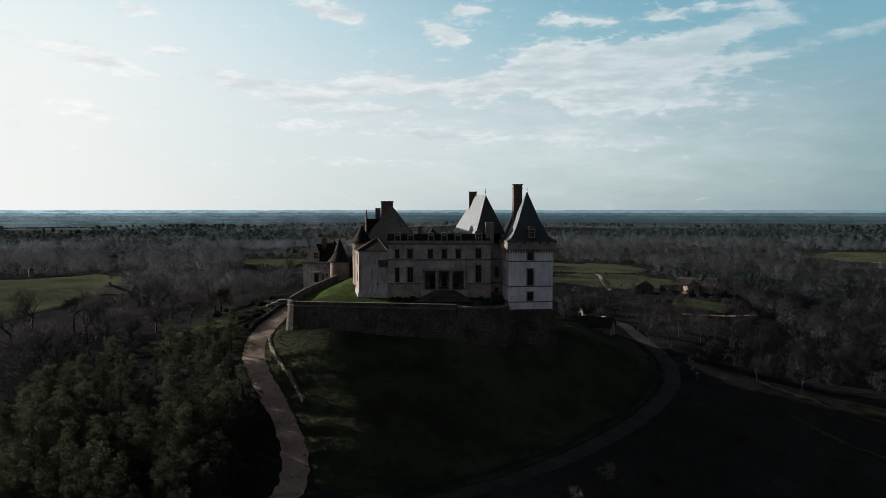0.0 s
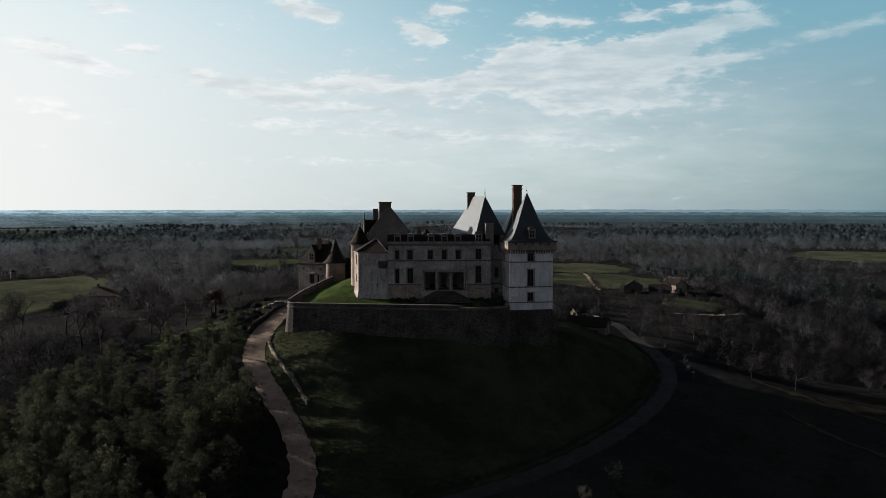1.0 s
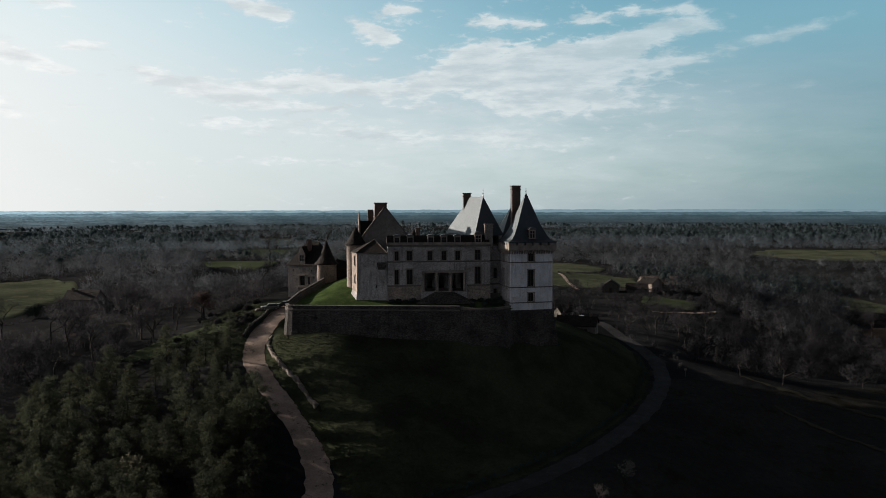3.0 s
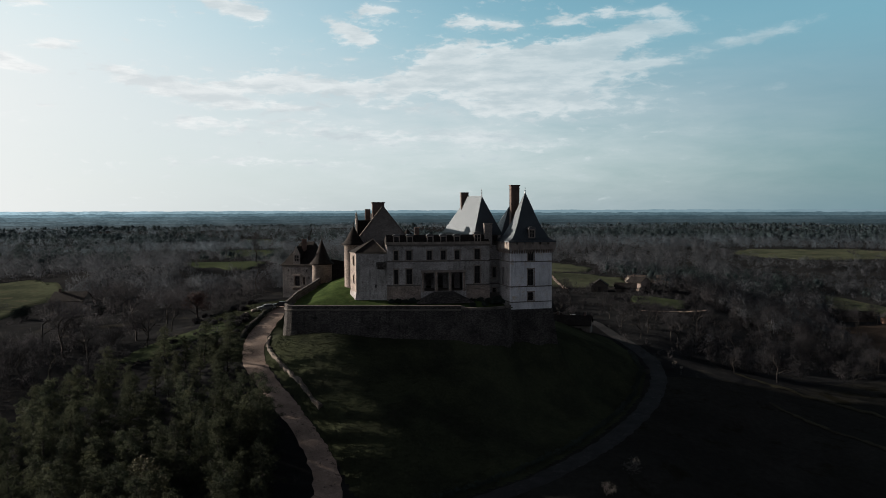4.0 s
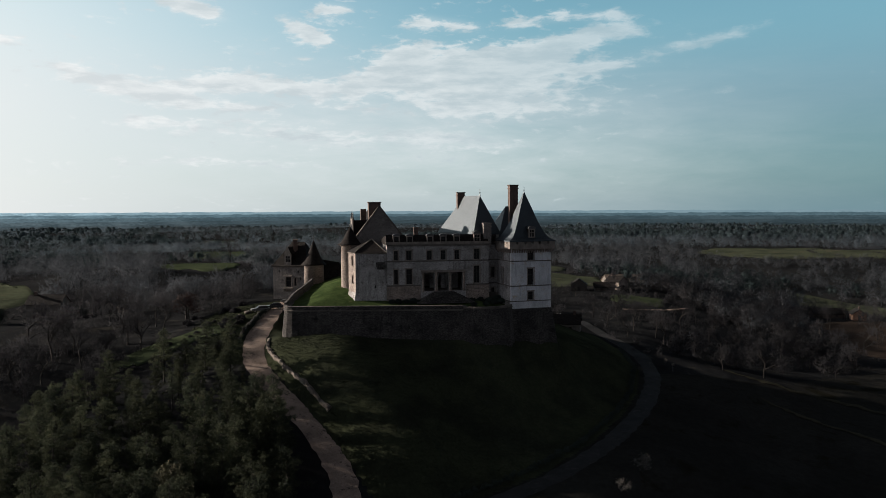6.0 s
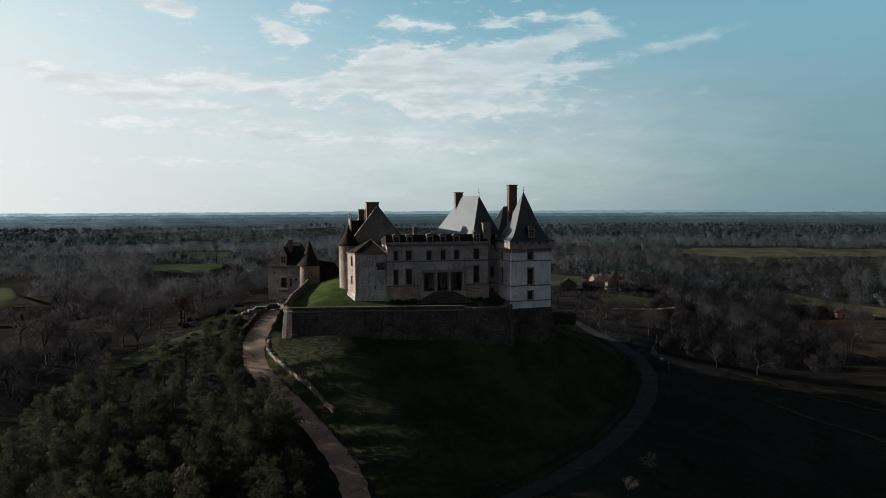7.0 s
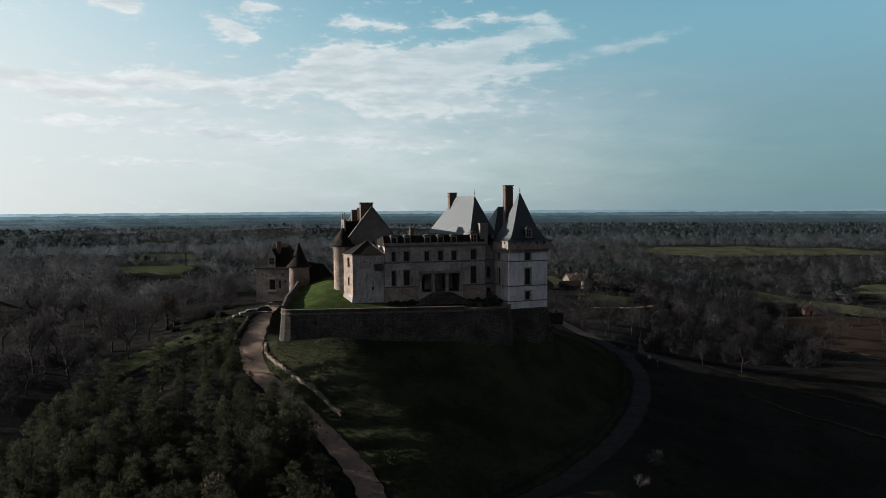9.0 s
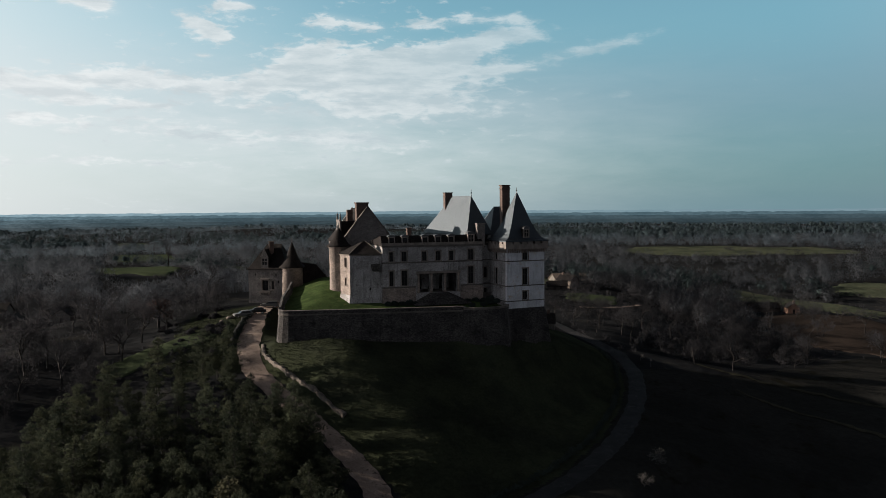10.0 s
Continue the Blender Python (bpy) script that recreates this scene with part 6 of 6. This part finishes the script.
def house(name, label, x, y, w, d, h, rise, turn, wall, tiles, windows=2, chimneys=1, z=None):
    """A gabled house: four walls with openings, two roof slopes, chimney; its long front faces -y before the turn."""
    ob = thing(name, label, "house")
    g = (min(h1(x + a, y + b) for a in (-w / 2, w / 2) for b in (-d / 2, d / 2)) - 0.3) if z is None else z
    m = Matrix.Translation((x, y, g)) @ Matrix.Rotation(radians(turn), 4, "Z")
    c = [(-w / 2, -d / 2), (w / 2, -d / 2), (w / 2, d / 2), (-w / 2, d / 2)]
    for i, (p, q) in enumerate(zip(c, c[1:] + c[:1])):
        ins = 0.4 if i in (1, 3) else 0.0
        dv = (Vector(q) - Vector(p)).normalized() * ins
        n = (Vector(q) - Vector(p)).length - 2 * ins
        k = windows + 1 if i in (0, 2) else 1
        hs = [(n * (j + 1) / (k + 1) - 0.5, n * (j + 1) / (k + 1) + 0.5, 0.9 if j else 0.1, 2.2) for j in range(k)]
        bm, wm = wall_panel(Vector(p) + dv, Vector(q) - dv, 0.0, h, hs, 0.4)
        bm.transform(m)
        part("wall", bm, wall, ob)
        for j, hole in enumerate(hs):
            bm = boxed(hole[0], hole[1], 0.18, 0.26, hole[2], hole[3], m=m @ wm)
            part("door" if j == 0 and i in (0, 2) else "window", bm, DARKWOOD, ob)
    for s in (-1, 1):
        bm = bmesh.new()
        f = [bm.verts.new(m @ Vector((s * (w / 2 - o), yy, zz))) for o in (0.0, 0.4) for yy, zz in ((-d / 2, h), (d / 2, h), (0, h + rise))]
        bm.faces.new(f[:3]), bm.faces.new(f[3:][::-1])
        for i in range(3):
            bm.faces.new((f[i], f[(i + 1) % 3], f[3 + (i + 1) % 3], f[3 + i]))
        part("gable", bm, wall, ob)
        bm = bmesh.new()
        e, o = 0.35, 0.4
        q = [(-w / 2 - e, 0, h + rise + 0.12), (w / 2 + e, 0, h + rise + 0.12), (w / 2 + e, s * (d / 2 + o), h - rise * o / (d / 2) + 0.12), (-w / 2 - e, s * (d / 2 + o), h - rise * o / (d / 2) + 0.12)]
        top = [bm.verts.new(m @ Vector(p)) for p in q]
        low = [bm.verts.new(m @ (Vector(p) - Vector((0, 0, 0.16)))) for p in q]
        bm.faces.new(top), bm.faces.new(low[::-1])
        for i in range(4):
            bm.faces.new((top[i], top[(i + 1) % 4], low[(i + 1) % 4], low[i]))
        part("roof", bm, tiles, ob, "tiled roof slope")
    for i in range(chimneys):
        cx = (-0.35 + 0.7 * i) * w
        part("chimney", boxed(cx - 0.35, cx + 0.35, -0.3, 0.3, h + rise * 0.6, h + rise + 1.0, m=m), BRICK, ob)
    return ob


house("house", "long low stone house with a dark tiled roof below the castle", 42.5, 211, 11, 7, 3.2, 2.2, -24, OLDWALL, TILE, 2, 2)
house("small_house", "small pale rendered house among bare trees", 48.5, 250, 5, 4, 3.0, 1.5, 20, OLDWALL, TILE, 1, 0)
house("farmhouse", "pale-gabled farmhouse with a brown tiled roof", 97, 298, 7, 6, 3.8, 1.9, -62, WARM, TILE, 1, 1)
house("barn", "dark low barn with a tiled roof beside a farmhouse", 89.5, 293, 8, 5.5, 2.2, 1.8, -16, BARNWALL, TILE, 1, 0)
house("barn", "dark gabled barn beside a green field", 80, 297, 6, 6.5, 3.0, 2.2, 70, BARNWALL, TILE, 1, 0)
house("barn", "large barn under a pale brown roof", 110, 322, 16, 12, 2.0, 2.8, -8, OLDWALL, PALEROOF, 2, 0)
house("farmhouse", "ochre-rendered house catching the sun among trees", 182.5, 263, 6, 5, 2.9, 1.9, 62, PINKWALL, TILE, 1, 1)
house("barn", "long dark-roofed barn behind an ochre house", 174, 270, 12, 5, 2.2, 1.9, -12, BARNWALL, TILE, 2, 0)
house("farmhouse", "grey rendered farmhouse in the shaded valley", -108, 250, 10, 7, 4.6, 2.4, -6, OLDWALL, TILE, 2, 1)
house("barn", "small gabled outbuilding beside the farmhouse", -100.5, 243, 5, 5, 2.8, 1.6, 80, OLDWALL, TILE, 1, 0)
house("barn", "small gabled barn in the shaded valley", -88, 247, 6, 5, 3.0, 1.8, 75, OLDWALL, TILE, 1, 0)
bell = thing("bell_gable", "slender stone bell gable of a small church", "church")
bz = h1(-97, 251)
bm, wm = wall_panel((-98.3, 251.0), (-95.7, 251.0), bz - 0.5, bz + 5.2, [(0.8, 1.8, bz + 3.6, bz + 4.7)], 0.8)
part("wall", bm, OLDWALL, bell)
bm = bmesh.new()
f = [bm.verts.new((a, yy, zz)) for yy in (251.0, 251.8) for a, zz in ((-98.4, bz + 5.2), (-95.6, bz + 5.2), (-97.0, bz + 7.2))]
bm.faces.new(f[:3]), bm.faces.new(f[3:][::-1])
for i in range(3):
    bm.faces.new((f[i], f[(i + 1) % 3], f[3 + (i + 1) % 3], f[3 + i]))
part("coping", bm, OLDWALL, bell)
dove = thing("dovecote", "small round stone dovecote alone in a meadow", "tower")
dz = h1(-187, 340)
part("wall", lathe(bmesh.new(), -187, 340, [(1.2, dz - 0.4), (1.15, dz + 3.0)], 14), OLDWALL, dove)
part("roof", lathe(bmesh.new(), -187, 340, [(1.4, dz + 2.9), (1.4, dz + 3.05), (0.0, dz + 4.0)], 14), TILE, dove)


# ---- a road sign and a track by the green field ----
sign = thing("road_sign", "small white road sign on a thin grey post", "sign")
sz = h1(61.6, 180.2)
part("post", lathe(bmesh.new(), 61.6, 180.2, [(0.05, sz - 0.4), (0.05, sz + 2.1)], 8), LEAD, sign)
part("plate", boxed(61.25, 61.95, 180.1, 180.14, sz + 1.6, sz + 2.1), OLDWALL, sign, "white sign plate")
ribbon("path", [(84, 262.5), (92, 260.5), (101, 259.5), (110, 262)], 0.9, TRACK, "pale dirt track beside a green field", 0.35)


# ---- cars ----
def paint(name, c, rough=0.3, metal=0.4):
    m = bpy.data.materials.new(name)
    m.use_nodes = True
    k = Nodes(m.node_tree)
    pos = k.add("ShaderNodeNewGeometry").outputs["Position"]
    s = k.add("ShaderNodeBsdfPrincipled", Roughness=rough, Metallic=metal)
    k.link(k.mix(k.noise(pos, 2.0), tuple(0.85 * v for v in c), c), s.inputs["Base Color"])
    k.link(s.outputs[0], k.add("ShaderNodeOutputMaterial").inputs[0])
    return m


RUBBER = paint("rubber", (0.012, 0.012, 0.012), 0.8, 0.0)
RIM = paint("alloy", (0.3, 0.3, 0.3), 0.35, 0.9)
LAMP = paint("lamp_glass", (0.6, 0.6, 0.58), 0.15, 0.2)


def car(label, x, y, turn, body, long_roof=True):
    """A parked car pointing along its own -x."""
    ob = thing("car", label, "car", "parked cars")
    m = Matrix.Translation((x, y, h1(x, y) + 0.08)) @ Matrix.Rotation(radians(turn), 4, "Z")
    tail = 2.15 if long_roof else 1.75
    prof = [(-2.2, 0.35), (-2.22, 0.68), (-2.05, 0.82), (-1.1, 0.95), (2.15, 0.98), (2.2, 0.7), (2.15, 0.35)]
    bm = bmesh.new()

    def prism(profile, half, inset=0.0):
        a = [bm.verts.new(m @ Vector((px, -half + (inset if pz > 1.2 else 0), pz))) for px, pz in profile]
        b = [bm.verts.new(m @ Vector((px, half - (inset if pz > 1.2 else 0), pz))) for px, pz in profile]
        bm.faces.new(a), bm.faces.new(b[::-1])
        for i in range(len(profile)):
            j = (i + 1) % len(profile)
            bm.faces.new((a[i], b[i], b[j], a[j]))
    prism(prof, 0.88)
    bmesh.ops.bevel(bm, geom=bm.edges[:], offset=0.05, segments=2, affect="EDGES")
    part("body", bm, body, ob)
    bm = bmesh.new()
    prism([(-1.05, 0.93), (-0.35, 1.42), (tail - 0.45, 1.45), (tail, 0.96)], 0.80, 0.12)
    part("cabin_glass", bm, GLASS, ob)
    bm = bmesh.new()
    prism([(-0.42, 1.40), (-0.30, 1.47), (tail - 0.5, 1.50), (tail - 0.36, 1.40)], 0.72)
    part("roof", bm, body, ob)
    for wx in (-1.35, 1.35):
        for wy in (-0.84, 0.84):
            wm = m @ Matrix.Translation((wx, wy, 0.32)) @ Matrix.Rotation(radians(90), 4, "X")
            bm = lathe(bmesh.new(), 0, 0, [(0.24, -0.11), (0.32, -0.09), (0.32, 0.09), (0.24, 0.11)], 14)
            bm.transform(wm)
            t = part("wheel", bm, RUBBER, ob)
            bm = lathe(bmesh.new(), 0, 0, [(0.2, -0.115), (0.2, 0.115)], 10)
            bm.transform(wm)
            part("rim", bm, RIM, t)
    for wy in (-0.62, 0.62):
        part("headlight", boxed(-2.26, -2.2, wy - 0.18, wy + 0.18, 0.62, 0.76, m=m), LAMP, ob)


car("grey estate car parked in the castle yard", -34.3, 199.6, -14, paint("grey_paint", (0.06, 0.065, 0.063), 0.45, 0.2))
car("dark car parked beside the estate car", -31.4, 202.4, 40, paint("dark_paint", (0.02, 0.02, 0.023), 0.45, 0.2))
car("black hatchback parked in the castle yard", -38.0, 191.9, -4, paint("black_paint", (0.012, 0.012, 0.013)), False)
car("pale grey car parked on the grass bank", -41.2, 189.4, 12, paint("silver_paint", (0.09, 0.09, 0.09), 0.55, 0.1), False)
car("white car on the road below the castle", 52.0, 240.0, 100, paint("white_paint", (0.3, 0.3, 0.3), 0.5, 0.0), False)
